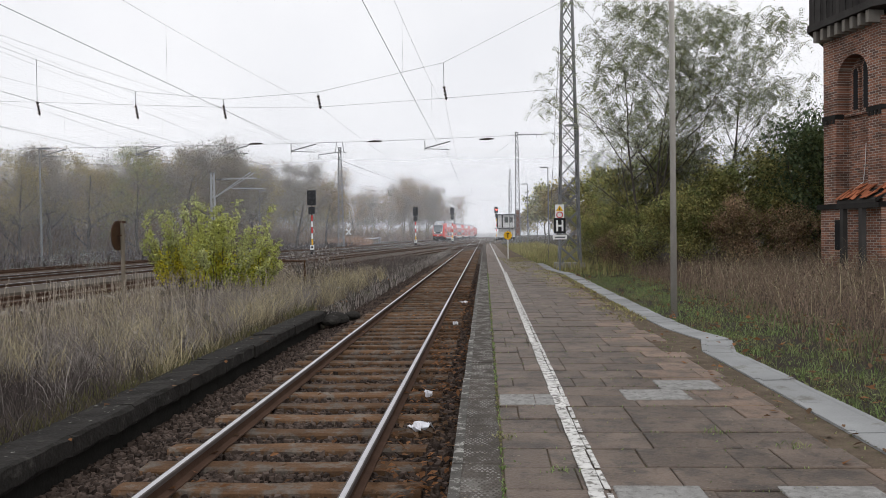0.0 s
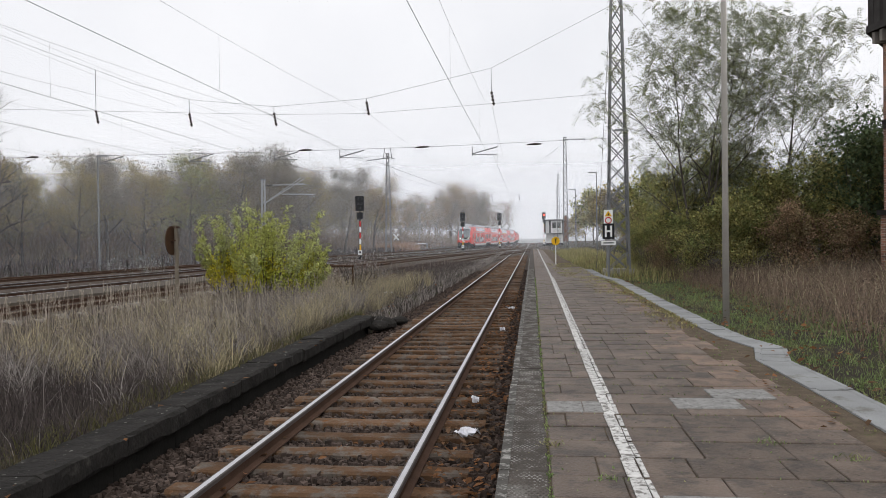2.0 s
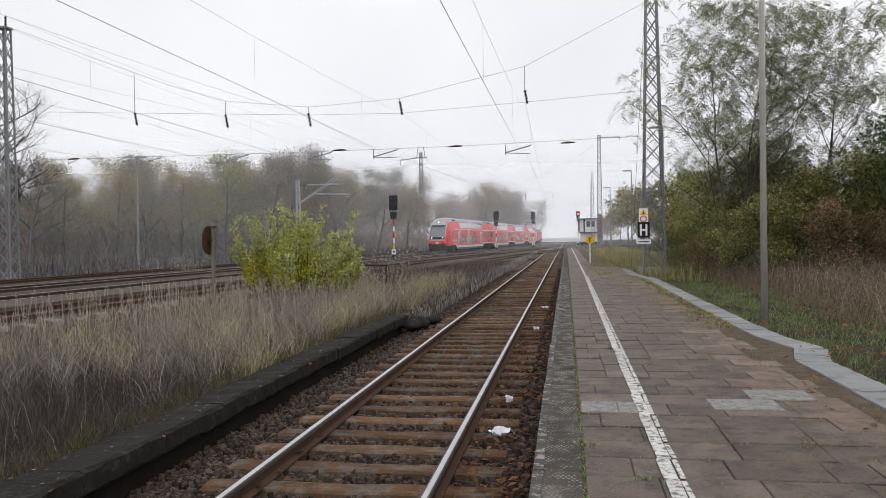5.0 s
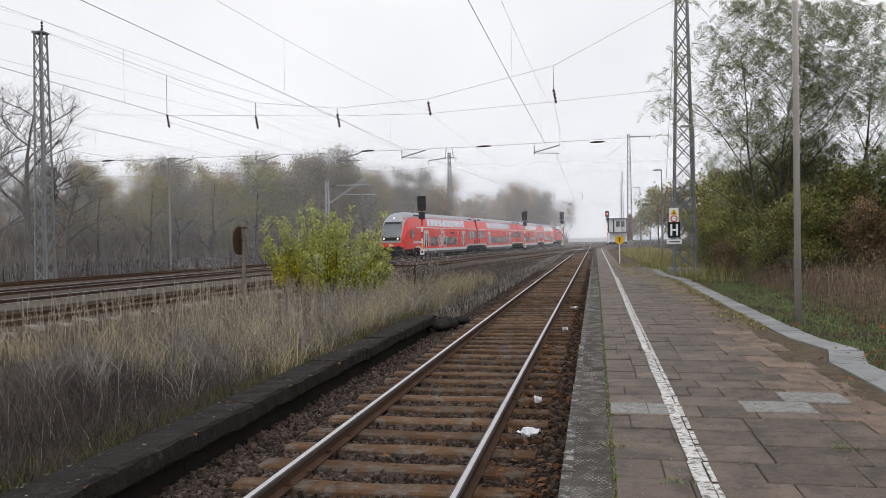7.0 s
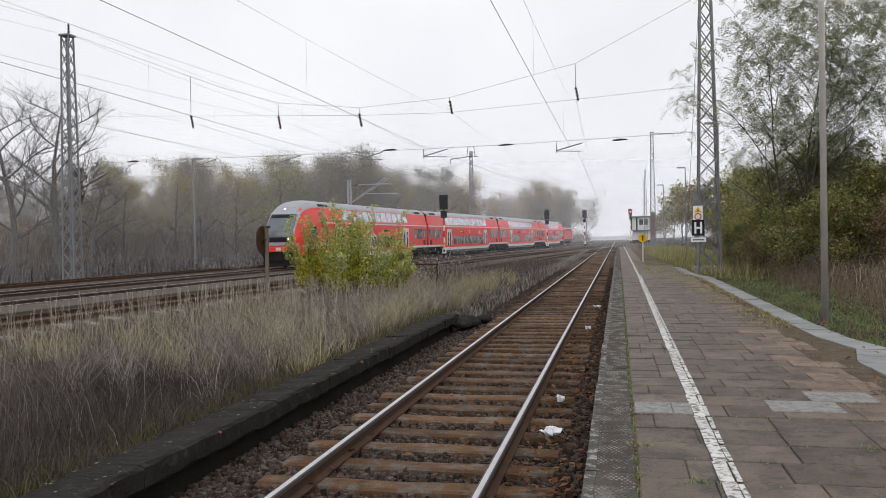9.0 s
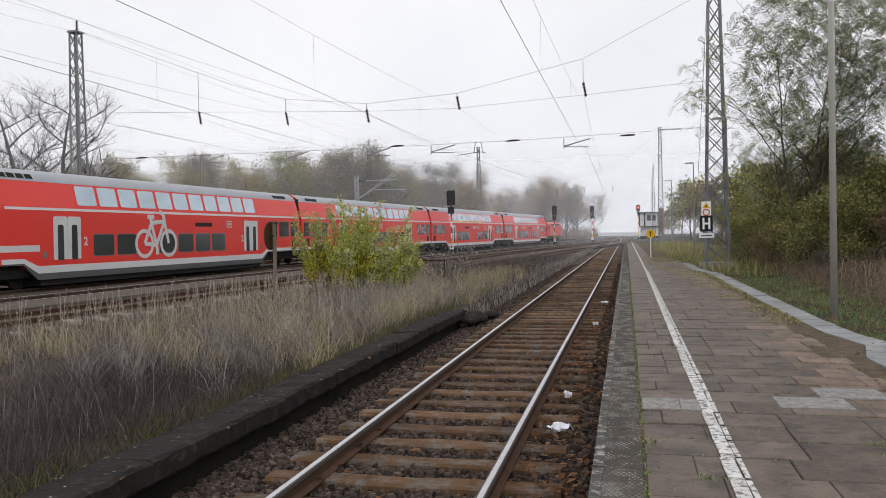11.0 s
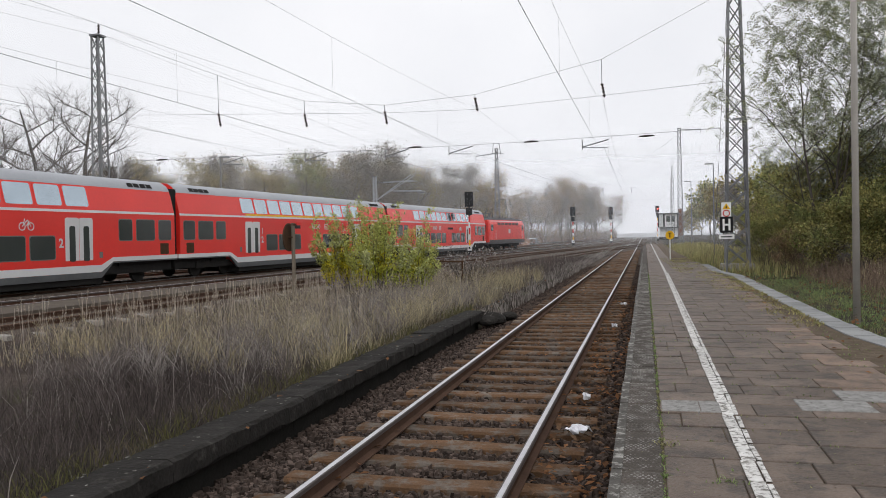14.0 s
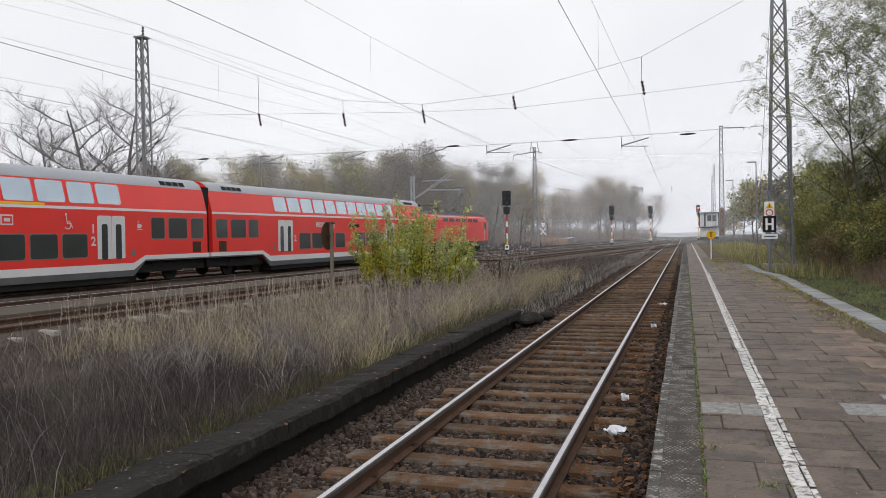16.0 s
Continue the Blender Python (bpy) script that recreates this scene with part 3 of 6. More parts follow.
    for a, b in zip(KERB[:-3], KERB[1:-2]):
        L = math.hypot(b[0] - a[0], b[1] - a[1])
        n = max(1, round(L / 0.5))
        turn = -math.degrees(math.atan2(b[0] - a[0], b[1] - a[1]))
        for k in range(n):
            t = (k + 0.5) / n
            x, y = a[0] + (b[0] - a[0]) * t, a[1] + (b[1] - a[1]) * t
            m = Mesh()
            q = L / n - 0.008
            m.prism([(0.0, -0.1), (0.0, 0.035), (0.055, 0.035), (0.085, 0.018), (0.34, 0.022), (0.36, 0.03), (0.40, 0.03), (0.40, -0.1)], "y", -q / 2, q / 2)
            part("channel_stone", m, GUTTER, g).matrix_basis = pose(x, y, PLAT - 0.03 + rng.uniform(-0.006, 0.006), 0, rng.uniform(-0.5, 0.5), turn + rng.uniform(-0.5, 0.5))


def build_curb():
    """Remains of the low platform opposite."""
    rng = random.Random(3)
    c = thing("old_platform_edge", "crumbling dark concrete edge of a disused low platform", "platform edge", kind="structure")
    y = -7.0
    while y < 17.6:
        L = 1.35 + rng.uniform(-0.1, 0.25)
        m = Mesh()
        n = 8
        v = []
        for i in range(n + 1):
            yy = L * i / n - 0.006 * (i == n)
            j = lambda s: rng.uniform(-s, s)
            v += [(-0.47, yy, -0.05), (-0.45, yy, 0.12 + j(0.01)), (-0.035 + j(0.014), yy, 0.128 + j(0.008)), (0.0 + j(0.012), yy, 0.10 + j(0.014)), (-0.004 + j(0.012), yy, -0.055 + j(0.02)), (-0.03 + j(0.01), yy, -0.085 + j(0.01))]
        f = [(i * 6 + k, i * 6 + (k + 1) % 6, i * 6 + 6 + (k + 1) % 6, i * 6 + 6 + k) for i in range(n) for k in range(6)]
        f += [tuple(range(6)), tuple(range(n * 6, n * 6 + 6))[::-1]]
        m.add(v, f)
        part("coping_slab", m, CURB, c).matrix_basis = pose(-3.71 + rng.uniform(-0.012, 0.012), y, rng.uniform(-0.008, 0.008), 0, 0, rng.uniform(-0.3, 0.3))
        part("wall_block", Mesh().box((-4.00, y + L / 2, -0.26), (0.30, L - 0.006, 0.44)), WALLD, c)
        y += L
    spot = np.random.default_rng(31)
    n = 260
    y, x = 2.5 + 15 * spot.random(n) ** 1.2, -3.74 - 0.38 * spot.random(n)
    a, r = spot.random(n) * 6.28, 0.006 + 0.016 * spot.random(n) ** 2
    u = np.stack([np.cos(a), np.sin(a), np.zeros(n)], 1) * r[:, None]
    w = np.stack([-np.sin(a), np.cos(a), np.zeros(n)], 1) * r[:, None]
    p = np.stack([x, y, np.full(n, 0.146)], 1)
    soup("lichen", np.stack([p - u, p - w, p + u, p + w], 1).reshape(-1, 3).tolist(), (np.arange(n)[:, None] * 4 + np.arange(4)).tolist(), CHIP, "pale flecks of lichen on the old platform edge", "lichen")
    for k, (a, b, s) in enumerate(((-3.5, 18.3, 0.5), (-3.75, 18.9, 0.42), (-3.3, 19.2, 0.35), (-3.6, 18.0, 0.4))):
        r = thing("broken_concrete", "broken dark lump of platform concrete in the ballast", "rubble", (a, b, -0.2 + s * 0.25), turn=37 * k)
        m = Mesh()
        bm = bmesh.new()
        bmesh.ops.create_icosphere(bm, subdivisions=2, radius=s * 0.6)
        for vt in bm.verts:
            vt.co *= 1 + 0.35 * noise.noise(vt.co * 3 + Vector((k * 5, 0, 0)))
            vt.co.z *= 0.5
        me = bpy.data.meshes.new("lump")
        bm.to_mesh(me)
        bm.free()
        part("lump", me, CURB, r)


# ---------- train ----------
SIDE = [(1.36, 0.50), (1.39, 0.9), (1.39, 2.98), (1.37, 3.14), (1.14, 4.12), (0.98, 4.36), (0.66, 4.55), (0.0, 4.63)]


def wall_u(z):
    return float(np.interp(z, [p[1] for p in SIDE], [p[0] for p in SIDE]))


def band(y0, y1, z0, z1, out, sides=(1, -1)):
    """A strip of both side walls from y0 to y1 and z0 to z1, a little proud of the body."""
    m = Mesh()
    zs = sorted({z0, z1, *[p[1] for p in SIDE if z0 < p[1] < z1]})
    for s in sides:
        for a, b in zip(zs, zs[1:]):
            q = [(s * (wall_u(z) + d), y, z) for d in (out, -0.02) for z in (a, b) for y in (y0, y1)]
            f = [(0, 1, 3, 2), (4, 6, 7, 5), (0, 4, 5, 1), (2, 3, 7, 6), (0, 2, 6, 4), (1, 5, 7, 3)]
            m.add(q, f if s > 0 else [t[::-1] for t in f])
    return m


def pane(y0, y1, z0, z1, s, out=0.012):
    """One window, rounded at its corners, on the side wall s."""
    m = Mesh()
    r = min(0.09, (y1 - y0) / 4, (z1 - z0) / 4)
    rim = []
    for cy, cz, a0 in ((y1 - r, z1 - r, 0), (y0 + r, z1 - r, 90), (y0 + r, z0 + r, 180), (y1 - r, z0 + r, 270)):
        for k in range(3):
            a = radians(a0 + 45 * k)
            rim.append((cy + r * math.cos(a), cz + r * math.sin(a)))
    lo, hi = wall_u(z0), wall_u(z1)
    put = lambda y, z, d: (s * (lo + (hi - lo) * (z - z0) / (z1 - z0) + d), y, z)
    n = len(rim)
    v = [put(y, z, out) for y, z in rim] + [put(y, z, -0.03) for y, z in rim]
    f = [tuple(range(n)), tuple(range(n, 2 * n))[::-1]] + [(i, n + i, n + (i + 1) % n, (i + 1) % n) for i in range(n)]
    return m.add(v, f)


def door_leaf(y0, y1, s):
    return pane(y0, y1, 0.55, 2.78, s, 0.02)


def window(root, y0, y1, z0, z1, glass=None, sides=(1, -1), rim=0.035):
    for s in sides:
        w = part("window", pane(y0 - rim, y1 + rim, z0 - rim, z1 + rim, s, 0.010), FRAME if z0 < 3 else TRED, root)
        part("pane", pane(y0, y1, z0, z1, s, 0.016), glass or GLASS, w)


def bogie(root, y):
    b = part("bogie", Mesh().box((0, y, 0.62), (2.3, 3.2, 0.28)).box((1.05, y, 0.55), (0.18, 3.3, 0.24)).box((-1.05, y, 0.55), (0.18, 3.3, 0.24)).box((1.08, y, 0.8), (0.2, 0.8, 0.3)), TDARK, root)
    for dy in (-1.25, 1.25):
        w = Mesh()
        for s in (-1, 1):
            w.disc((s * 0.75, y + dy, 0.46), 0.46, 0.13, "x", 20)
        w.tube((-0.75, y + dy, 0.46), (0.75, y + dy, 0.46), 0.09, 8)
        part("wheelset", w, TDARK, b)
    return b


def loft(stations, material, root, name):
    """Body shell through cross sections: (y, floor z, height scale, width scale)."""
    ring = SIDE + [(-a, b) for a, b in SIDE[-2::-1]]
    n = len(ring)
    m = Mesh()
    v = []
    for y, low, h, w in stations:
        for a, b in ring:
            z = low if b <= 0.5 else max(low, 0.9 + (b - 0.9) * h if b > 0.9 else b)
            v.append((a * w, y, z))
    f = []
    for i in range(len(stations) - 1):
        f += [(i * n + j, (i + 1) * n + j, (i + 1) * n + (j + 1) % n, i * n + (j + 1) % n) for j in range(n)]
    f += [tuple(range(n)), tuple(range((len(stations) - 1) * n, len(stations) * n))[::-1]]
    return part(name, m.add(v, f), material, root)


def roof_shell(root, ys):
    m = Mesh()
    ring = [(1.148, 4.10), (1.135, 4.145), (0.985, 4.372), (0.662, 4.562), (0, 4.642), (-0.662, 4.562), (-0.985, 4.372), (-1.135, 4.145), (-1.148, 4.10)]
    n = len(ring)
    v = [(a * w, y, 0.9 + (b - 0.9) * h) for y, h, w in ys for a, b in ring]
    f = [(i * n + j, (i + 1) * n + j, (i + 1) * n + j + 1, i * n + j + 1) for i in range(len(ys) - 1) for j in range(n - 1)]
    return part("roof", m.add(v, f), TROOF, root, "silver grey roof", True)


def lower_trim(root, a, b, cab=False):
    """White sill band and grey skirt: low between the doors, stepped up over the bogies."""
    lo0, lo1 = a + 5.1, b - 5.1
    for s in (1, -1):
        for nm, mt, prof in (("sill_band", TWHITE, (0.58, 0.86, 0.98, 1.16)), ("skirt", TSKIRT, (0.33, 0.575, 0.92, 0.978))):
            z0, z1, e0, e1 = prof
            poly = [(a + (3.4 if cab else 0.1), e0), (lo0 - 0.7, e0), (lo0, z0), (lo1, z0), (lo1 + 0.7, e0), (b - 0.1, e0), (b - 0.1, e1), (lo1 + 0.7, e1), (lo1, z1), (lo0, z1), (lo0 - 0.7, e1), (a + (3.4 if cab else 0.1), e1)]
            x0, x1 = sorted((s * 1.30, s * (1.402 if nm == "sill_band" else 1.398)))
            m = Mesh()
            n = len(poly)
            half = n // 2
            v = [(x, y, z) for x in (x0, x1) for y, z in poly]
            f = []
            for i in range(half - 1):
                j = n - 1 - i
                f += [(i, i + 1, j - 1, j), (n + j, n + j - 1, n + i + 1, n + i)]
            f += [(i, n + i, n + (i + 1) % n, (i + 1) % n) for i in range(n)]
            part(nm, m.add(v, f), mt, root)


def glyph(root, text, size, y, z, material, s=1):
    cu = bpy.data.curves.new("lettering", "FONT")
    cu.body, cu.size, cu.extrude, cu.offset = text, size * 1.15, 0.002, 0.014
    ob = new("lettering", cu)
    ob.parent = root
    cu.materials.append(material)
    ob.matrix_basis = pose(s * (wall_u(z) + 0.014), y, z, 90, 0, 90 * s)
    return ob


def bicycle(root, y, z, k):
    """Large white bicycle graphic on the side."""
    m = Mesh()
    x = 1.412
    P = lambda u, w: (x, y + u * k, z + w * k)
    for cu in (-0.52, 0.52):
        ring = [P(cu + 0.34 * math.cos(a), 0.34 * math.sin(a)) for a in np.linspace(0, 2 * math.pi, 25)]
        for a, b in zip(ring, ring[1:]):
            m.tube(a, b, 0.05 * k, 4)
    pts = dict(r=P(-0.52, 0), b=P(-0.02, -0.05), s=P(-0.22, 0.55), h=P(0.34, 0.60), f=P(0.52, 0), hb=P(0.30, 0.80), hb2=P(0.12, 0.86), s2=P(-0.25, 0.70), sa=P(-0.38, 0.71), sb=P(-0.1, 0.71), pd=P(0.02, -0.3))
    for a, b in ("rb", "rs", "bs", "sh", "bh", "hf"):
        m.tube(pts[a], pts[b], 0.055 * k, 4)
    for a, b in (("h", "hb"), ("hb", "hb2"), ("s", "s2"), ("sa", "sb"), ("b", "pd")):
        m.tube(pts[a], pts[b], 0.06 * k, 4)
    for i, p in enumerate(m.v):
        m.v[i] = (x + (p[0] - x) * 0.08, p[1], p[2])
    return part("bicycle_sign", m, TWHITE, root, "large white bicycle graphic")


def build_coach(kind):
    """Double-deck coach, 26.8 m, its length along y with the leading end at negative y."""
    L = 27.2 if kind == "cab" else 26.8
    a, b = -L / 2, L / 2
    labels = dict(cab="red double-deck driving coach with silver roof and dark windscreen", plain="red double-deck coach with white doors and silver roof", first="red double-deck coach with a yellow first-class band", rear="red double-deck coach coupled to the locomotive")
    root = thing("driving_coach" if kind == "cab" else "passenger_coach", labels[kind], "train coach", group="coaches of the train")
    e0 = a + (3.6 if kind == "cab" else 0.22)
    st = [(a + 0.22, 0.95, 1, 1), (a + 4.4, 0.95, 1, 1), (a + 5.1, 0.5, 1, 1), (b - 5.1, 0.5, 1, 1), (b - 4.4, 0.95, 1, 1), (b - 0.22, 0.95, 1, 1)]
    if kind == "cab":
        st = [(a, 1.0, 0.36, 0.82), (a + 0.12, 0.85, 0.44, 0.88), (a + 0.35, 0.85, 0.58, 0.93), (a + 0.75, 0.85, 0.75, 0.96), (a + 1.15, 0.85, 0.87, 0.98), (a + 1.7, 0.85, 0.94, 0.99), (a + 2.5, 0.9, 0.985, 1), (a + 3.4, 0.95, 1, 1)] + st[1:]
    loft(st, TREDF if kind == "cab" else TRED, root, "body")
    rs = [(a + 0.25, 1, 1), (b - 0.25, 1, 1)]
    if kind == "cab":
        rs = [(a + 1.05, 0.845, 0.98), (a + 1.7, 0.942, 0.992), (a + 2.5, 0.987, 1.002), (a + 3.4, 1.002, 1.002), (b - 0.25, 1, 1)]
    roof_shell(root, rs)
    lower_trim(root, a, b, kind == "cab")
    part("waist_band", band(e0, b - 0.24, 3.00, 3.10, 0.006), TWHITE, root)
    if kind == "first":
        part("class_band", band(a + 6.0, b - 9.5, 3.105, 3.20, 0.008), TYEL, root, "yellow first-class band")
    for y0, y1 in ((b - 0.25, b + 0.02), (a - 0.02, a + 0.25)):
        if kind == "cab" and y0 < 0:
            continue
        part("gangway", Mesh().box((0, (y0 + y1) / 2, 2.6), (2.35, y1 - y0, 3.3)), TDARK, root)
    for y in (a + 3.4, b - 3.4):
        bogie(root, y)
    # Dark boxes added to close the light gap below the body.
    part("underframe", Mesh().box((0, 0, 0.32), (2.6, L - 10.6, 0.44)), TDARK, root)
    for y in (a + 2.3, b - 2.3):
        part("dark_bogie_filler", Mesh().box((0, y, 0.72), (2.2, 4.3, 0.5)), TDARK, root)
    # doors at both ends of the low floor
    for yc in (a + 6.65, b - 6.3):
        for s in (1, -1):
            for y0, y1 in ((yc - 0.74, yc - 0.01), (yc + 0.01, yc + 0.74)):
                d = part("door", door_leaf(y0, y1, s), TWHITE, root, "pale sliding door leaf")
                mid = (y0 + y1) / 2
                part("pane", pane(mid - 0.15, mid + 0.15, 1.05, 2.45, s, 0.027), GLASS, d)
    # upper deck
    n, y0, y1 = 11, a + (7.2 if kind == "cab" else 5.6), b - 5.6
    step = (y1 - y0) / n
    for i in range(n):
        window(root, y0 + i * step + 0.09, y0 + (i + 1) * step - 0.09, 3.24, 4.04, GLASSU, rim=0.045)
    # lower deck
    lows = {"cab": (0, 1, 3, 4, 5, 6), "plain": range(8), "first": (0, 1, 2, 5, 6, 7), "rear": (0, 1, 2, 3, 5, 6, 7)}[kind]
    y0, y1 = a + 8.0, b - 7.45
    step = (y1 - y0) / 8
    for i in lows:
        window(root, y0 + i * step + 0.12, y0 + (i + 1) * step - 0.12, 1.18, 2.05)
    # over the bogies
    for e, s in ((a, 1), (b, -1)):
        if kind == "cab" and s > 0:
            continue
        for c, w in ((0.95, 0.85), (2.3, 1.2), (3.6, 0.8)):
            c0 = e + s * c
            window(root, c0 - w / 2, c0 + w / 2, 1.86, 2.74)
        part("louvre", band(e + s * 1.0 - 0.3, e + s * 1.0 + 0.3, 1.2, 1.7, 0.004, (1,)), RUSTD, root)
    # roof vents
    for e, s in ((a, 1), (b, -1)):
        if kind == "cab" and s > 0:
            e += 2.2
        for k in range(4):
            c = e + s * (1.6 + 0.42 * k)
            for sd in (1, -1):
                v = Mesh().add([(sd * (1.10 + d), y, z) if z < 4.25 else (sd * (0.97 + d), y, z) for d in (0.03, 0) for y, z in ((c - 0.17, 4.2), (c + 0.17, 4.2), (c + 0.17, 4.38), (c - 0.17, 4.38))], [(0, 1, 2, 3), (0, 4, 5, 1), (1, 5, 6, 2), (2, 6, 7, 3), (3, 7, 4, 0)])
                part("roof_vent", v, TDARK, root)
    # signs and lettering
    sg = {"cab": 2.6, "plain": -2.4, "first": -2.0, "rear": 1.5}[kind]
    d = part("display_panel", band(sg - 0.75, sg + 0.75, 2.42, 2.62, 0.008, (1,)), BLACK, root)
    if kind == "plain":
        part("display_text", Mesh().box((1.405, sg - 0.5, 2.52), (0.012, 0.22, 0.13)).box((1.405, sg + 0.1, 2.55), (0.012, 0.75, 0.035)).box((1.405, sg + 0.05, 2.49), (0.012, 0.65, 0.035)), AMBER, d, "lit amber destination text")
    if kind in ("rear", "first"):
        glyph(root, "REGIO", 0.34, (-3.4 if kind == "rear" else 0.3), 2.42, TWHITE)
    logo = {"cab": 5.0, "plain": 0.6, "first": 2.3, "rear": -1.4}[kind]
    g = part("logo", band(logo - 0.25, logo + 0.25, 2.38, 2.74, 0.007, (1,)), TWHITE, root, "white square logo outline")
    part("logo_field", band(logo - 0.2, logo + 0.2, 2.43, 2.69, 0.011, (1,)), TRED, g)
    part("logo_bar", band(logo - 0.12, logo + 0.12, 2.5, 2.62, 0.014, (1,)), TWHITE, g)
    for yc in (a + 6.65, b - 6.3):
        sgn = 1 if yc > 0 else -1
        glyph(root, "2", 0.42, yc - sgn * 0.98 - 0.1, 1.62, TWHITE)
        if kind == "first":
            glyph(root, "1", 0.42, yc - sgn * 0.98 - 0.1, 2.1, TWHITE)
        part("door_notice", band(yc + sgn * 1.2 - 0.1, yc + sgn * 1.2 + 0.1, 1.15, 1.4, 0.006, (1,)), FRAME, root)
    if kind == "cab":
        bicycle(root, -1.3, 1.62, 1.72)
        face(root, a)
    else:
        small = Mesh()
        if kind == "first":
            ring = [(1.405, 4.9 + 0.15 * math.cos(q), 2.40 + 0.15 * math.sin(q)) for q in np.linspace(-2.6, 1.3, 11)]
            body = [(1.405, 4.84, 2.72), (1.405, 4.88, 2.46), (1.405, 5.05, 2.46), (1.405, 5.14, 2.27)]
            for line in (ring, body):
                for p, q in zip(line, line[1:]):
                    small.tube(p, q, 0.02, 4)
            small.disc((1.405, 4.83, 2.79), 0.045, 0.012, "x", 10)
            part("wheelchair_sign", small, TWHITE, root, "small white wheelchair pictogram")
            part("cup_sign", Mesh().box((1.405, b - 4.75, 2.38), (0.012, 0.2, 0.17)).box((1.405, b - 4.72, 2.24), (0.012, 0.3, 0.03)).box((1.405, b - 4.62, 2.40), (0.012, 0.05, 0.08)).box((1.405, b - 4.8, 2.55), (0.012, 0.03, 0.1)), TWHITE, root, "small white cup pictogram")
        else:
            for cu in (-0.2, 0.2):
                ring = [(1.405, 4.5 + cu + 0.14 * math.cos(q), 2.42 + 0.14 * math.sin(q)) for q in np.linspace(0, 2 * math.pi, 13)]
                for p, q in zip(ring, ring[1:]):
                    small.tube(p, q, 0.02, 4)
            for p, q in (((4.3, 2.42), (4.55, 2.66)), ((4.55, 2.66), (4.7, 2.42)), ((4.42, 2.7), (4.36, 2.5)), ((4.5, 2.44), (4.62, 2.62))):
                small.tube((1.405, *p), (1.405, *q), 0.02, 4)
            part("bicycle_sign", small, TWHITE, root, "small white bicycle pictogram")
    return root, L


def nose_y(x, z):
    """How far behind the nose tip the driving end's skin lies at x, z."""
    top = float(np.interp(abs(x), [0, 0.66, 0.98, 1.14], [4.63, 4.55, 4.36, 4.12]))
    hs = [0.36, 0.44, 0.58, 0.75, 0.87, 0.94, 0.985]
    return float(np.interp(z, [0.9 + (top - 0.9) * h for h in hs], [0, 0.12, 0.35, 0.75, 1.15, 1.7, 2.5]))


def nose_panel(a, rows, out, thick=0.12):
    """A panel laid on the driving end: rows of (z, half width)."""
    m = Mesh()
    cols = (-1, -0.75, -0.4, 0, 0.4, 0.75, 1)
    n = len(cols)
    v = [(c * w, a + nose_y(c * w, z) - out + d, z) for d in (0, thick) for z, w in rows for c in cols]
    k = len(rows) * n
    f = []
    for i in range(len(rows) - 1):
        for j in range(n - 1):
            q = (i * n + j, i * n + j + 1, (i + 1) * n + j + 1, (i + 1) * n + j)
            f += [q, tuple(t + k for t in q)[::-1]]
    edge = list(range(n)) + [i * n + n - 1 for i in range(1, len(rows))] + list(range(len(rows) * n - 2, (len(rows) - 1) * n - 1, -1)) + [i * n for i in range(len(rows) - 2, 0, -1)]
    f += [(p, p + k, q + k, q) for p, q in zip(edge, edge[1:] + edge[:1])]
    return m.add(v, f)


def face(root, a):
    """The driving end: windscreen, lights, bumper, coupling."""
    part("front_surround", nose_panel(a, [(1.52, 1.02), (2.0, 1.06), (2.6, 1.10), (3.2, 1.08), (3.5, 1.1), (3.7, 1.12), (3.85, 1.12), (4.0, 1.1), (4.1, 1.08), (4.2, 1.05), (4.3, 1.0), (4.42, 0.92)], 0.09), TROOF, root, "silver grey front surround")
    w = part("windscreen", nose_panel(a, [(2.12, 0.97), (2.5, 0.99), (2.9, 1.0), (3.3, 0.98), (3.62, 0.94)], 0.115), GLASSW, root, "large dark windscreen")
    part("destination_display", nose_panel(a, [(3.36, 0.86), (3.56, 0.84)], 0.125), BLACK, w)
    part("light_panel", nose_panel(a, [(1.74, 0.98), (1.92, 1.0), (2.06, 1.0)], 0.12), BLACK, root, "black band with the headlights")
    for x in (-0.74, 0.74):
        h = part("headlight", Mesh().disc((x, a - 0.13, 1.92), 0.085, 0.06), LAMPON, root, "lit headlight")
        part("rim", Mesh().disc((x, a - 0.115, 1.92), 0.13, 0.05), TSKIRT, h)
    part("top_light", Mesh().disc((0, a + nose_y(0, 3.98) - 0.06, 3.98), 0.05, 0.2), LAMPON, root, "lit top light")
    part("bumper", Mesh().slab((0, a + 0.12, 1.26), (2.5, 0.5, 0.34), 0.05), TREDF, root)
    part("logo_plate", Mesh().box((0, a - 0.14, 1.28), (0.36, 0.03, 0.2)), TWHITE, root)
    part("apron", Mesh().box((0, a + 0.22, 0.78), (2.4, 0.5, 0.62)), TDARK, root)
    for x in (-0.88, 0.88):
        part("buffer", Mesh().tube((x, a + 0.1, 1.02), (x, a - 0.42, 1.02), 0.09, 10).disc((x, a - 0.45, 1.02), 0.22, 0.06), TDARK, root)
    part("plough", Mesh().box((0, a + 0.2, 0.34), (2.5, 0.3, 0.36)), TDARK, root)
    for s in (1, -1):
        window(root, a + 1.85, a + 2.85, 2.0, 2.75, sides=(s,))
    part("cab_stripe", band(a + 2.6, a + 5.2, 1.42, 1.66, 0.006, (1,)), TWHITE, root)


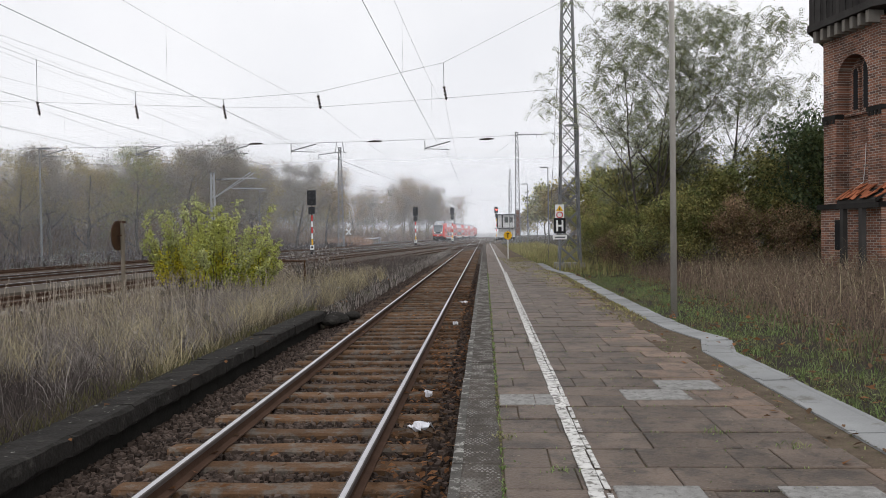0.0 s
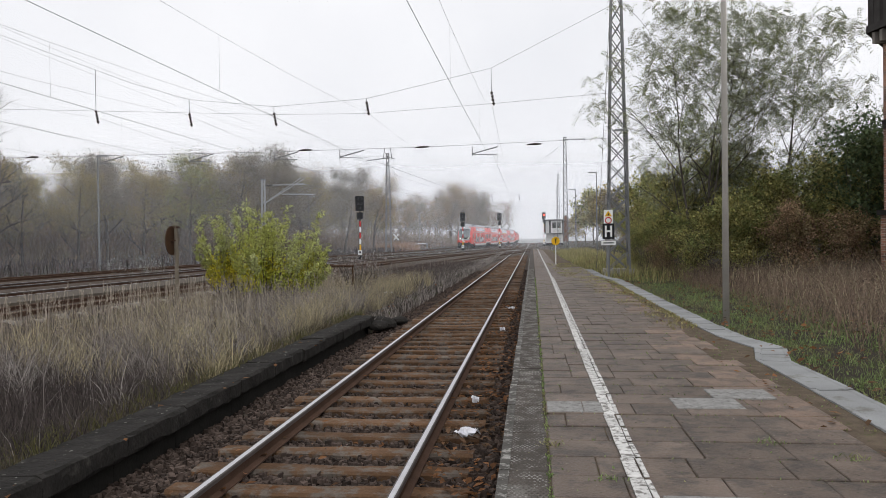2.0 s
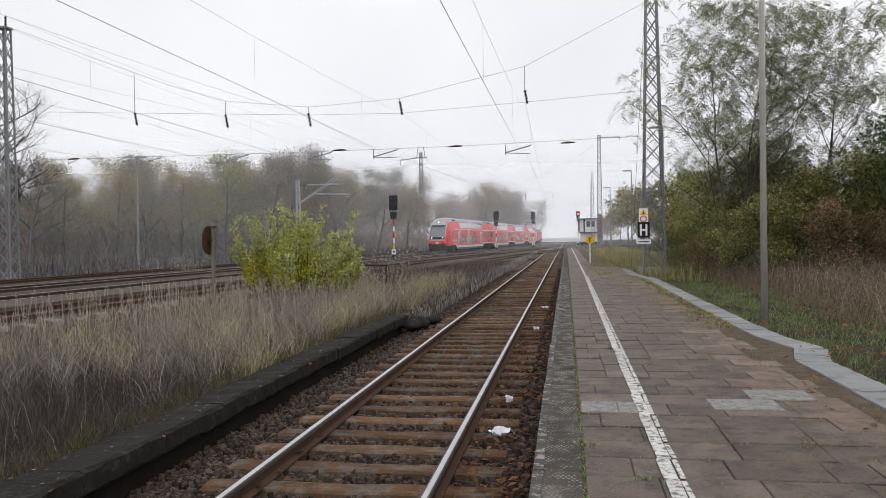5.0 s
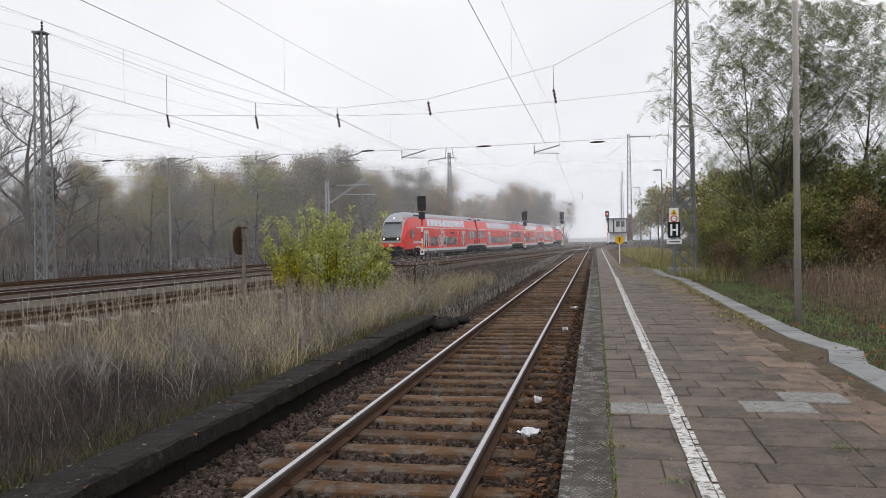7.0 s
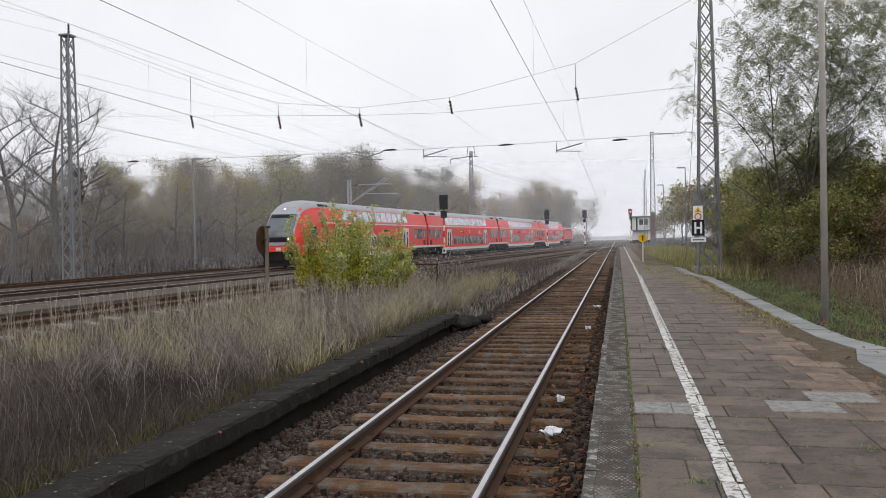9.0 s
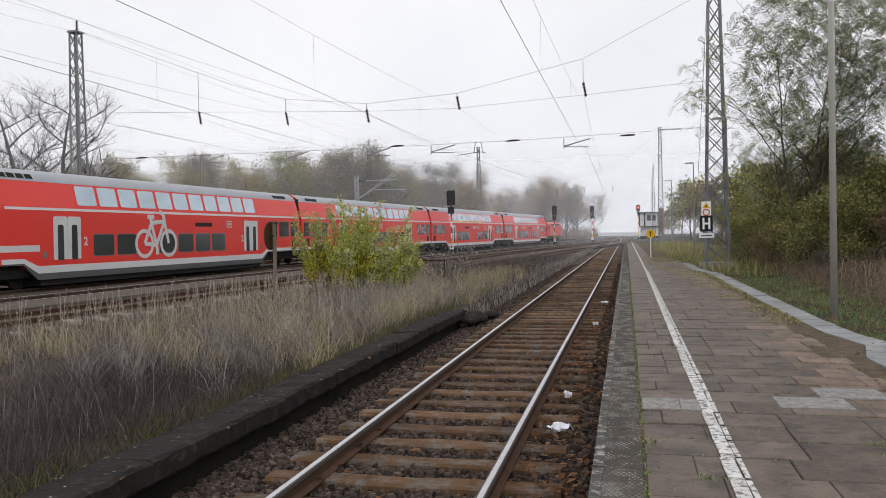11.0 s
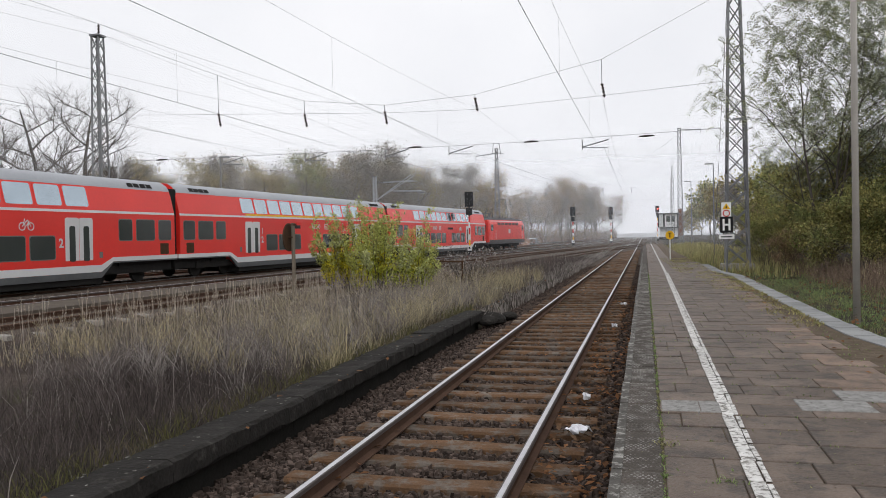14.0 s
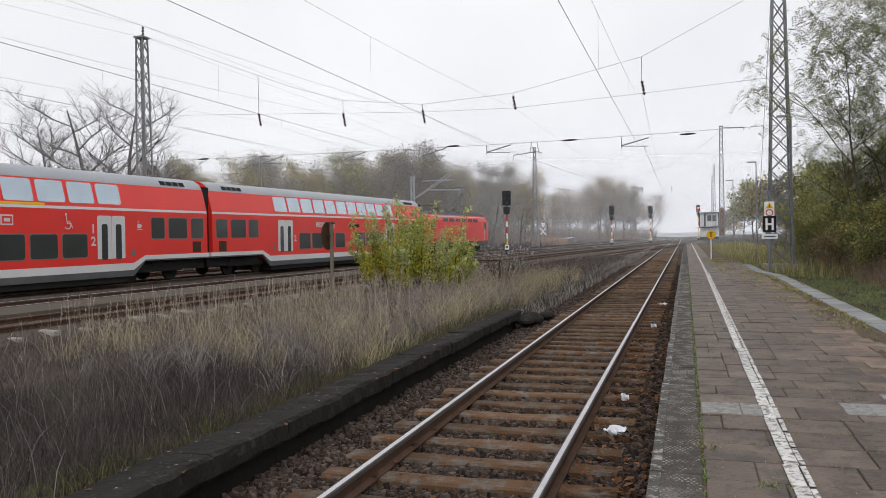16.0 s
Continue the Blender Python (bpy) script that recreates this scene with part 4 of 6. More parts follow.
def build_loco():
    """Boxy electric locomotive, 16.6 m."""
    L, a, b = 16.6, -8.3, 8.3
    root = thing("electric_locomotive", "red boxy electric locomotive with ribbed sides and grey roof", "locomotive")
    sec = [(1.46, 1.0), (1.48, 1.15), (1.48, 3.1), (1.25, 3.55), (-1.25, 3.55), (-1.48, 3.1), (-1.48, 1.15), (-1.46, 1.0)]
    ys = [(a + 0.55, 0.9, 0.0), (a + 0.75, 0.97, 0.0), (a + 1.3, 1, 0), (b - 1.3, 1, 0), (b - 0.75, 0.97, 0), (b - 0.55, 0.9, 0)]
    n = len(sec)
    v = []
    for i, (y, w, _) in enumerate(ys):
        for x, z in sec:
            lean = (z - 2.0) * 0.32 if z > 2.0 else 0
            end = -1 if i < 2 else (1 if i > 3 else 0)
            v.append((x * w, y - end * lean, z))
    f = [(i * n + j, (i + 1) * n + j, (i + 1) * n + (j + 1) % n, i * n + (j + 1) % n) for i in range(5) for j in range(n)] + [tuple(range(n)), tuple(range(5 * n, 6 * n))[::-1]]
    part("body", Mesh().add(v, f), TRED, root)
    part("roof", Mesh().box((0, 0, 3.66), (2.3, 13.4, 0.26), None, 0.93), TSKIRT, root, "dark grey roof with equipment")
    part("eaves_stripe", Mesh().box((1.33, 0, 3.42), (0.05, 13.0, 0.07)), TWHITE, root)
    part("skirt", Mesh().box((1.47, 0, 1.12), (0.05, 14.6, 0.3)), TSKIRT, root, "grey lower side band")
    part("logo", Mesh().box((1.515, 0.4, 2.25), (0.02, 0.75, 0.5)), TWHITE, root, "white square logo outline")
    for y in (-5.6, 5.6):
        part("cab_door", Mesh().box((1.49, y, 2.1), (0.03, 0.72, 1.75)), TREDF, root)
        part("handrail", Mesh().tube((1.54, y + 0.45, 1.3), (1.54, y + 0.45, 2.4), 0.02, 5), TWHITE, root)
    for k in range(6):
        part("side_louvre", Mesh().box((1.49, -3.75 + 1.5 * k, 3.12), (0.03, 1.1, 0.28)), TSKIRT, root)
    for k in range(4):
        part("roof_insulator", insulator((0.5 * (-1) ** k, -3 + 2 * k, 3.8), (0.5 * (-1) ** k, -3 + 2 * k, 4.25)), INSUL, root)
    for k in range(5):
        part("roof_hatch", Mesh().box((0, -5 + 2.4 * k, 3.86), (1.7, 1.5, 0.16), None, 0.9), TSKIRT, root)
    for k in range(9):
        part("rib", Mesh().box((1.49, 0, 1.55 + 0.17 * k), (0.025, 10.2, 0.05)), TRED, root)
    part("underframe", Mesh().box((0, 0, 0.9), (2.7, 15.2, 0.26)), TSKIRT, root)
    for y in (a + 4, b - 4):
        bogie(root, y)
    for e, s in ((a, 1), (b, -1)):
        part("windscreen", Mesh().add([(q * 1.1, e + s * (0.52 + 0.32 * (z - 2)), z) for z in (2.25, 3.0) for q in (-1, 1)] + [(q * 1.1, e + s * (0.72 + 0.32 * (z - 2)), z) for z in (2.25, 3.0) for q in (-1, 1)], [(0, 1, 3, 2), (4, 6, 7, 5), (0, 4, 5, 1), (2, 3, 7, 6), (0, 2, 6, 4), (1, 5, 7, 3)]), GLASS, root)
        for sd in (1, -1):
            part("cab_window", Mesh().box((sd * 1.485, e + s * 1.9, 2.65), (0.03, 0.8, 0.7)), GLASS, root)
            part("buffer", Mesh().tube((sd * 0.88, e + s * 0.6, 1.06), (sd * 0.88, e, 1.06), 0.1, 10).disc((sd * 0.88, e, 1.06), 0.22, 0.06), TDARK, root)
        part("headlight", Mesh().box((0.85, e + s * 0.5, 1.5), (0.4, 0.1, 0.2)).box((-0.85, e + s * 0.5, 1.5), (0.4, 0.1, 0.2)), TWHITE, root)
    for y, up in ((4.6, True), (-4.6, False)):
        p = Mesh()
        top = 6.35 if up else 4.35
        for sd in (-0.4, 0.4):
            p.tube((sd, y, 4.0), (sd, y + 1.3, (4.0 + top) / 2), 0.035, 5).tube((sd, y + 1.3, (4.0 + top) / 2), (sd * 0.6, y, top), 0.03, 5)
        p.tube((-0.9, y, top), (0.9, y, top), 0.035, 5).tube((-0.9, y, top), (-1.1, y, top - 0.2), 0.03, 5).tube((0.9, y, top), (1.1, y, top - 0.2), 0.03, 5)
        part("pantograph", p, WIRE, root)
    return root, L


def build_train():
    cars, back = [], 0.0
    for kind in ("cab", "plain", "first", "rear", "loco"):
        ob, L = build_loco() if kind == "loco" else build_coach(kind)
        cars.append((ob, back + L / 2, 4.3 if kind == "loco" else 9.95))
        back += L
    return cars


def motions():
    for ob, mid, half in CARS:
        rows = []
        for k in range(33):
            t = k / 2
            s = float(spline(NOSE_T, NOSE_S, t)[0]) - mid
            f, r = Vector((*on_line(s + half), 0)), Vector((*on_line(s - half), 0))
            d = f - r
            c = (f + r) / 2
            rows.append((t, pose(c.x, c.y, MAIN + 0.004, 0, 0, math.degrees(math.atan2(d.x, -d.y)))))
        walk(ob, rows)

build_platform()
build_curb()
CARS = build_train()


# ---------- plants ----------
def branch(m, p, d, length, r, level, rng, tips, droop, kids):
    pts = [Vector(p)]
    d = Vector(d).normalized()
    n = 4 if level > 1 else 3
    for i in range(n):
        d = (d + Vector((rng.gauss(0, 0.14), rng.gauss(0, 0.14), rng.gauss(0, 0.08) + droop * (1 - level * 0.2)))).normalized()
        pts.append(pts[-1] + d * length / n)
    for i in range(n):
        m.tube(pts[i], pts[i + 1], r * (1 - 0.55 * i / n), 6 if level > 2 else (4 if level else 3), r * (1 - 0.55 * (i + 1) / n), cap=False)
    if level == 0:
        tips += pts[1:]
        return
    if level == 1:
        tips.append(pts[-1])
    for k in range(kids):
        t = rng.uniform(0.3, 1.0)
        i = min(int(t * n), n - 1)
        q = pts[i].lerp(pts[i + 1], t * n - i)
        a = rng.uniform(0, 2 * math.pi)
        out = Vector((math.cos(a), math.sin(a), rng.uniform(0.1, 0.7)))
        branch(m, q, d * 0.75 + out * 0.8, length * rng.uniform(0.5, 0.72), r * 0.45, level - 1, rng, tips, droop, kids)


def leaf_mesh(tips, per, spread, size, rng, long=1.6, hang=0.0, base=0.0):
    n = len(tips) * per
    t = np.array([tuple(p) for p in tips])[rng.integers(0, len(tips), n)] + rng.normal(0, spread, (n, 3))
    t[:, 2] -= np.abs(rng.normal(0, hang, n)) if hang else 0
    t[:, 2] = np.maximum(t[:, 2], base + 0.05)
    a, b = rng.random(n) * 2 * np.pi, rng.normal(0, 0.7, n) - hang
    s = size * (0.6 + 0.8 * rng.random(n))
    u = np.stack([np.cos(a) * np.cos(b), np.sin(a) * np.cos(b), np.sin(b)], 1) * (s * long)[:, None]
    w = np.stack([-np.sin(a), np.cos(a), rng.normal(0, 0.5, n)], 1) * (s * 0.5)[:, None]
    v = np.stack([t, t + u * 0.5 + w, t + u, t + u * 0.45 - w], 1)
    f = (np.arange(n)[:, None] * 4 + np.arange(4)).tolist()
    me = bpy.data.meshes.new("crown")
    me.from_pydata(v.reshape(-1, 3).tolist(), [], f)
    return me


def frond_mesh(tips, fronds, length, size, rng, droop=0.6):
    """Feathered leaves: rows of paired leaflets along drooping stalks at the twigs."""
    n = int(len(tips) * fronds)
    base = np.array([tuple(p) for p in tips])[rng.integers(0, len(tips), n)] + rng.normal(0, 0.06, (n, 3))
    a, fall = rng.random(n) * 2 * np.pi, rng.normal(-droop * 0.4, 0.35, n)
    d = np.stack([np.cos(a), np.sin(a), fall], 1)
    side = np.stack([-np.sin(a), np.cos(a), rng.normal(0, 0.35, n)], 1)
    L = length * (0.6 + 0.7 * rng.random(n))
    out = []
    for k in range(5):
        t = (k + 0.6) / 5
        c = base + d * (L * t)[:, None] - np.array([0, 0, 1.0]) * (L * droop * t * t)[:, None]
        for s in (-1, 1):
            w = side * s * size + d * size * 0.35 - np.array([0, 0, 1.0]) * size * 0.3 * rng.random((n, 1))
            e = d * size * 0.26
            out.append(np.stack([c, c + w * 0.5 + e, c + w, c + w * 0.5 - e], 1))
    v = np.stack(out, 1).reshape(-1, 3)
    me = bpy.data.meshes.new("crown")
    me.from_pydata(v.tolist(), [], (np.arange(len(v) // 4)[:, None] * 4 + np.arange(4)).tolist())
    return me


def tree_parts(seed, height, leaf, per, spread, size, trunk=0.35, levels=3, kids=4, limbs=7, lean=0.8, low=0.25, long=1.6, hang=0.0, droop=0.0, stems=1, frond=0.0):
    rng, nrng = random.Random(seed), np.random.default_rng(seed)
    m, tips = Mesh(), []
    for s in range(stems):
        p = Vector((rng.uniform(-0.3, 0.3), rng.uniform(-0.3, 0.3), -0.3)) if stems > 1 else Vector((0, 0, -0.3))
        d = Vector((rng.uniform(-0.25, 0.25), rng.uniform(-0.25, 0.25), 1)) if stems > 1 else Vector((rng.uniform(-0.06, 0.06), rng.uniform(-0.06, 0.06), 1))
        pts = [p]
        n = 7
        for i in range(n):
            d = (d + Vector((rng.gauss(0, 0.07), rng.gauss(0, 0.07), 0.05))).normalized()
            pts.append(pts[-1] + d * height * 0.82 / n)
        r0 = trunk * (1 if stems == 1 else 0.6)
        for i in range(n):
            m.tube(pts[i], pts[i + 1], r0 * (1 - i / n * 0.85), 8, r0 * (1 - (i + 1) / n * 0.85), cap=False)
        for k in range(limbs):
            t = low + (0.98 - low) * (k + rng.random()) / limbs
            i = min(int(t * n), n - 1)
            q = pts[i].lerp(pts[i + 1], t * n - i)
            a = k * 2.4 + rng.uniform(-0.5, 0.5)
            out = Vector((math.cos(a) * lean, math.sin(a) * lean, rng.uniform(0.45, 0.9)))
            branch(m, q, out, height * rng.uniform(0.26, 0.36) * (1.15 - 0.5 * t), r0 * 0.42 * (1.1 - 0.7 * t), levels - 1, rng, tips, droop, kids)
        tips.append(pts[-1])
    crown = frond_mesh(tips, per, frond, size, nrng) if frond else (leaf_mesh(tips, per, spread, size, nrng, long, hang) if per else None)
    return m.data("trunk"), crown, leaf


def plant(name, label, category, kit, at, turn=0, scale=1.0, group=""):
    ob = thing(name, label, category, at, group, turn=turn)
    ob.scale = (scale, scale, scale)
    part("trunk", kit[0], BARK, ob)
    if kit[1]:
        part("crown", kit[1], kit[2], ob)
    return ob


def bearing(az, dist):
    return dist * math.sin(radians(az)), dist * math.cos(radians(az))


def build_right_trees():
    big = tree_parts(11, 12.2, LEAFT, 0.85, 0, 0.1, 0.12, 4, 4, 10, 0.85, 0.04, stems=3, frond=0.34)
    plant("tree", "tall robinia with thin drooping grey-green foliage", "tree", big, (7.2, 35.0, 0.3))
    second = tree_parts(23, 11.4, LEAFT, 0.85, 0, 0.1, 0.12, 4, 4, 9, 0.7, 0.04, stems=2, frond=0.34)
    plant("tree", "slender robinia with sparse grey-green foliage", "tree", second, (10.9, 36.5, 0.5), 80)
    plant("tree", "slender robinia with sparse grey-green foliage", "tree", second, (9.2, 45.0, 0.4), 140, 0.72)
    kinds = [tree_parts(31 + k, 5.0, lf, 5, 0.22, 0.08, 0.05, 3, 4, 6, 0.8, 0.06, 1.7, 0.1, stems=5) for k, lf in enumerate((LEAFO, LEAFR, LEAFO, LEAFD))]
    names = ("shrub with olive autumn leaves", "shrub with brown withering leaves", "tall shrub with yellowish green leaves", "dense dark green evergreen shrub")
    spots = [(5.9, 42, 0, .55), (6.6, 33, 2, .6), (7.6, 31, 0, .7), (8.7, 33, 0, .8), (9.3, 29.5, 1, .6), (10.0, 32, 2, .95), (11.2, 31, 0, .72), (11.0, 28.6, 1, .5), (12.5, 33, 2, 1.05), (12.9, 30.2, 3, 1.15), (14.0, 33, 3, 1.15), (13.6, 29.2, 0, .7), (15.2, 35, 3, 1.25), (7.4, 46, 0, .75), (9.3, 55, 0, .9), (10.2, 66, 1, .9), (11.5, 76, 0, 1.0), (12.2, 90, 2, .8), (12, 100, 1, 1.0), (8.0, 40, 0, 1.2), (9.5, 38, 2, 1.2), (16.5, 31, 2, 1.2), (8.2, 50, 2, .7), (12, 45, 0, 1.0), (9.5, 60, 0, 1.3), (5.9, 36, 1, .4)]
    rng = random.Random(5)
    for x, y, k, s in spots:
        plant("shrub", names[k], "shrub", kinds[k], (x, y, heights(x, y) - 0.05), rng.uniform(0, 360), s, "shrubs behind the platform")
    far = [tree_parts(60 + k, 11, (LEAFO, LEAFY, LEAFW)[k], 7, 0.55, 0.33, 0.16, 3, 4, 8, 0.75, 0.15) for k in range(3)]
    for i, (az, d, s) in enumerate(((4.4, 150, .95), (5.2, 130, .85), (6.4, 110, .75), (8.2, 95, .8), (3.8, 215, 1.0), (10, 70, .4), (12.5, 60, .42), (16, 58, .42), (20, 55, .5), (24, 52, .6), (3.2, 260, .9), (2.6, 300, .8))):
        x, y = bearing(az, d)
        plant("tree", "autumn tree in the mist behind the platform", "tree", far[i % 3], (x, y, 0), 50 * i, s, "trees behind the platform")


def build_woods():
    kits = [tree_parts(100 + k, 13, lf, per * 4, 0.5, 0.1, 0.2, 3, 5, 9, 0.85, low) for k, (lf, per, low) in enumerate(((LEAFW, 6, .15), (LEAFW, 4, .2), (LEAFY, 4, .15), (LEAFO, 5, .12), (LEAFR, 3, .2), (LEAFW, 7, .1)))]
    bare = [tree_parts(200 + k, 13, None, 0, 0, 0, 0.25, 4, 5, 10, 1.05, 0.2) for k in range(2)]
    names = ("brownish autumn tree with a dense crown", "half bare autumn tree with thin twigs", "yellowing autumn tree in light mist", "olive green autumn tree in mist", "nearly bare brown tree in mist", "broad dull green tree in mist")
    rng = random.Random(9)
    az_k, d_k, top_k = [-52, -44, -31, -20, -17, -12.8, -8.2, -5.2, -3.7, -2.0], [68, 74, 88, 112, 132, 155, 205, 245, 280, 305], [318, 314, 268, 256, 268, 292, 314, 300, 314, 345]
    az = -52.0
    i = 0
    while az < -2.0:
        for row in range(2 if az < -22 else 3):
            a = az + rng.uniform(-0.8, 0.8)
            d = float(np.interp(a, az_k, d_k)) * (1 + 0.20 * row) + rng.uniform(-4, 4)
            h = 1.9 + (411 - float(np.interp(a, az_k, top_k))) / 1394 * d * (1.0 if row == 0 else 0.88) * rng.uniform(0.7, 1.06) / math.cos(radians(min(abs(a + 10), 20)))
            k = rng.choice((0, 1, 2, 3, 4, 5, 1, 4)) if a < -9 else rng.choice((1, 4))
            x, y = bearing(a, d)
            plant("tree", names[k], "tree", kits[k], (x, y, -0.2), rng.uniform(0, 360), h / 13.2, "trees of the woods")
        az += 0.8 if az > -8 else (1.25 if az > -30 else 1.7)
        i += 1
    for a, d, h, k in ((-18.9, 104, 13.4, 5), (-16.6, 108, 12.8, 1), (-31.2, 78, 9.9, 2), (-29.6, 80, 9.4, 1), (-24.2, 88, 11.2, 3), (-21.6, 92, 12.6, 0), (-27.2, 84, 10.4, 2), (-34.5, 76, 9.5, 2), (-13.6, 125, 14.2, 0), (-11.5, 140, 13.5, 4)):
        x, y = bearing(a, d)
        plant("tree", names[k], "tree", kits[k], (x, y, -0.2), 40 * k + d, h / 13.0, "trees of the woods")
    for j, (a, d, s) in enumerate(((-38.4, 56, 1.02), (-41.2, 58, 1.05), (-44.2, 60, 0.92), (-36.6, 66, 0.75))):
        x, y = bearing(a, d)
        plant("bare_tree", "leafless tree with dense twisted branches", "tree", bare[j % 2], (x, y, -0.2), 70 * j, s, "bare trees by the line")
    nrng = np.random.default_rng(12)

    def edge(r, n):
        a = -54 + 52.0 * r.random(n) ** 0.9
        d = np.interp(a, az_k, d_k) * (0.90 + 0.32 * r.random(n))
        return d * np.sin(np.radians(a)), d * np.cos(np.radians(a)), np.full(n, -0.2)

    v, f = blades(42000, edge, (0.8, 5.0), 0.07, 0.75, nrng)
    soup("undergrowth", v, f, HERB, "brown leafless undergrowth along the edge of the woods", "undergrowth")

    x, y, z = edge(nrng, 9000)
    z = 0.2 + 4.2 * nrng.random(9000) ** 1.3
    thicket = leaf_mesh(list(zip(x, y, z)), 3, 0.5, 0.17, nrng)
    thicket.materials.append(LEAFR)
    tagged(new("thicket", thicket), "brown leafy thicket at the edge of the woods", "thicket", "", "stuff")

    def reddish(r, n):
        y = 138 + 22 * r.random(n)
        return -19.5 - 6 * r.random(n) - 0.02 * y, y, np.full(n, -0.2)

    v, f = blades(1600, reddish, (0.6, 2.0), 0.08, 0.3, nrng)
    soup("reed_bed", v, f, REDDISH, "reddish brown withered reeds by the level crossing", "reeds")
    tips = []
    for a, d in ((-29.0, 54), (-27.4, 54), (-26.4, 56)):
        x, y = bearing(a, d)
        tips += [(x + q, y + p, z) for q, p, z in zip(nrng.normal(0, 0.5, 60), nrng.normal(0, 0.5, 60), np.abs(nrng.normal(0.5, 0.45, 60)))]
    me = leaf_mesh(tips, 4, 0.12, 0.06, nrng)
    me.materials.append(RIME)
    tagged(new("frosted_herbs", me), "pale frosted herbs before the woods", "herbs", "", "stuff")

    def verge(r, n):
        y = 12 + 130 * r.random(n) ** 1.3
        x = np.array([line_x(t, -8.5) for t in y]) - 18 * r.random(n)
        return x, y, np.full(n, -0.2)

    v, f = blades(9000, verge, (0.3, 1.3), 0.08, 0.4, nrng)
    soup("tall_grass", v, f, STALK, "withered tall grass beyond the tracks", "grass")


def build_bush():
    rng, nrng = random.Random(2), np.random.default_rng(2)
    b = thing("bush", "yellow-green willow bush standing in dry grass", "bush", (-8.45, 24.3, 0.05))
    b.scale = (1.24, 1.15, 1.2)
    tips, high = [], []
    for k in range(84):
        m = Mesh()
        a, rr = rng.uniform(0, 2 * math.pi), rng.random() ** 0.6
        p = Vector((math.cos(a) * 1.3 * rr, math.sin(a) * 1.0 * rr, 0))
        h = (rng.uniform(0.9, 2.2) + 0.9 * rng.random() ** 3) * (1.0 - 0.25 * rr)
        top = Vector((math.cos(a) * 1.9 * rr, math.sin(a) * 1.5 * rr, h))
        last = p
        for i in range(1, 9):
            t = i / 8
            q = p.lerp(top, t) + Vector((rng.gauss(0, 0.03), rng.gauss(0, 0.03), 0.25 * t * (1 - t)))
            m.tube(last, q, 0.014 * (1.15 - t), 4, cap=False)
            if i > 1:
                (high if t > 0.62 else tips).extend([q] * 3)
                for s in range(2):
                    c = rng.uniform(0, 2 * math.pi)
                    (high if t > 0.62 else tips).append(q + Vector((math.cos(c), math.sin(c), 1.2)) * rng.uniform(0.04, 0.2 if t < 0.62 else 0.1))
            last = q
        part("stem", m, BARK, b)
    part("foliage", leaf_mesh(tips, 9, 0.05, 0.034, nrng, 2.3, 0.0), LEAFB, b)
    part("shoot_foliage", leaf_mesh(high, 9, 0.035, 0.036, nrng, 2.2, 0.0), FROST, b, "greyish frosted leaves on the upper shoots")
    # withered climber tangle
    tips = [Vector((rng.gauss(0, 0.75), rng.gauss(0, 0.5), abs(rng.gauss(0.6, 0.35)))) for _ in range(120)]
    c = thing("withered_shrub", "grey withered shrub with curled leaves beside a low rail", "shrub", (-7.0, 31.0, 0))
    tw = Mesh()
    for t in tips:
        tw.tube((t.x * 0.4, t.y * 0.4, 0), t, 0.008, 3, cap=False)
    part("stem_cluster", tw, BARK, c)
    part("foliage", leaf_mesh(tips, 9, 0.12, 0.06, nrng), ASHEN, c)


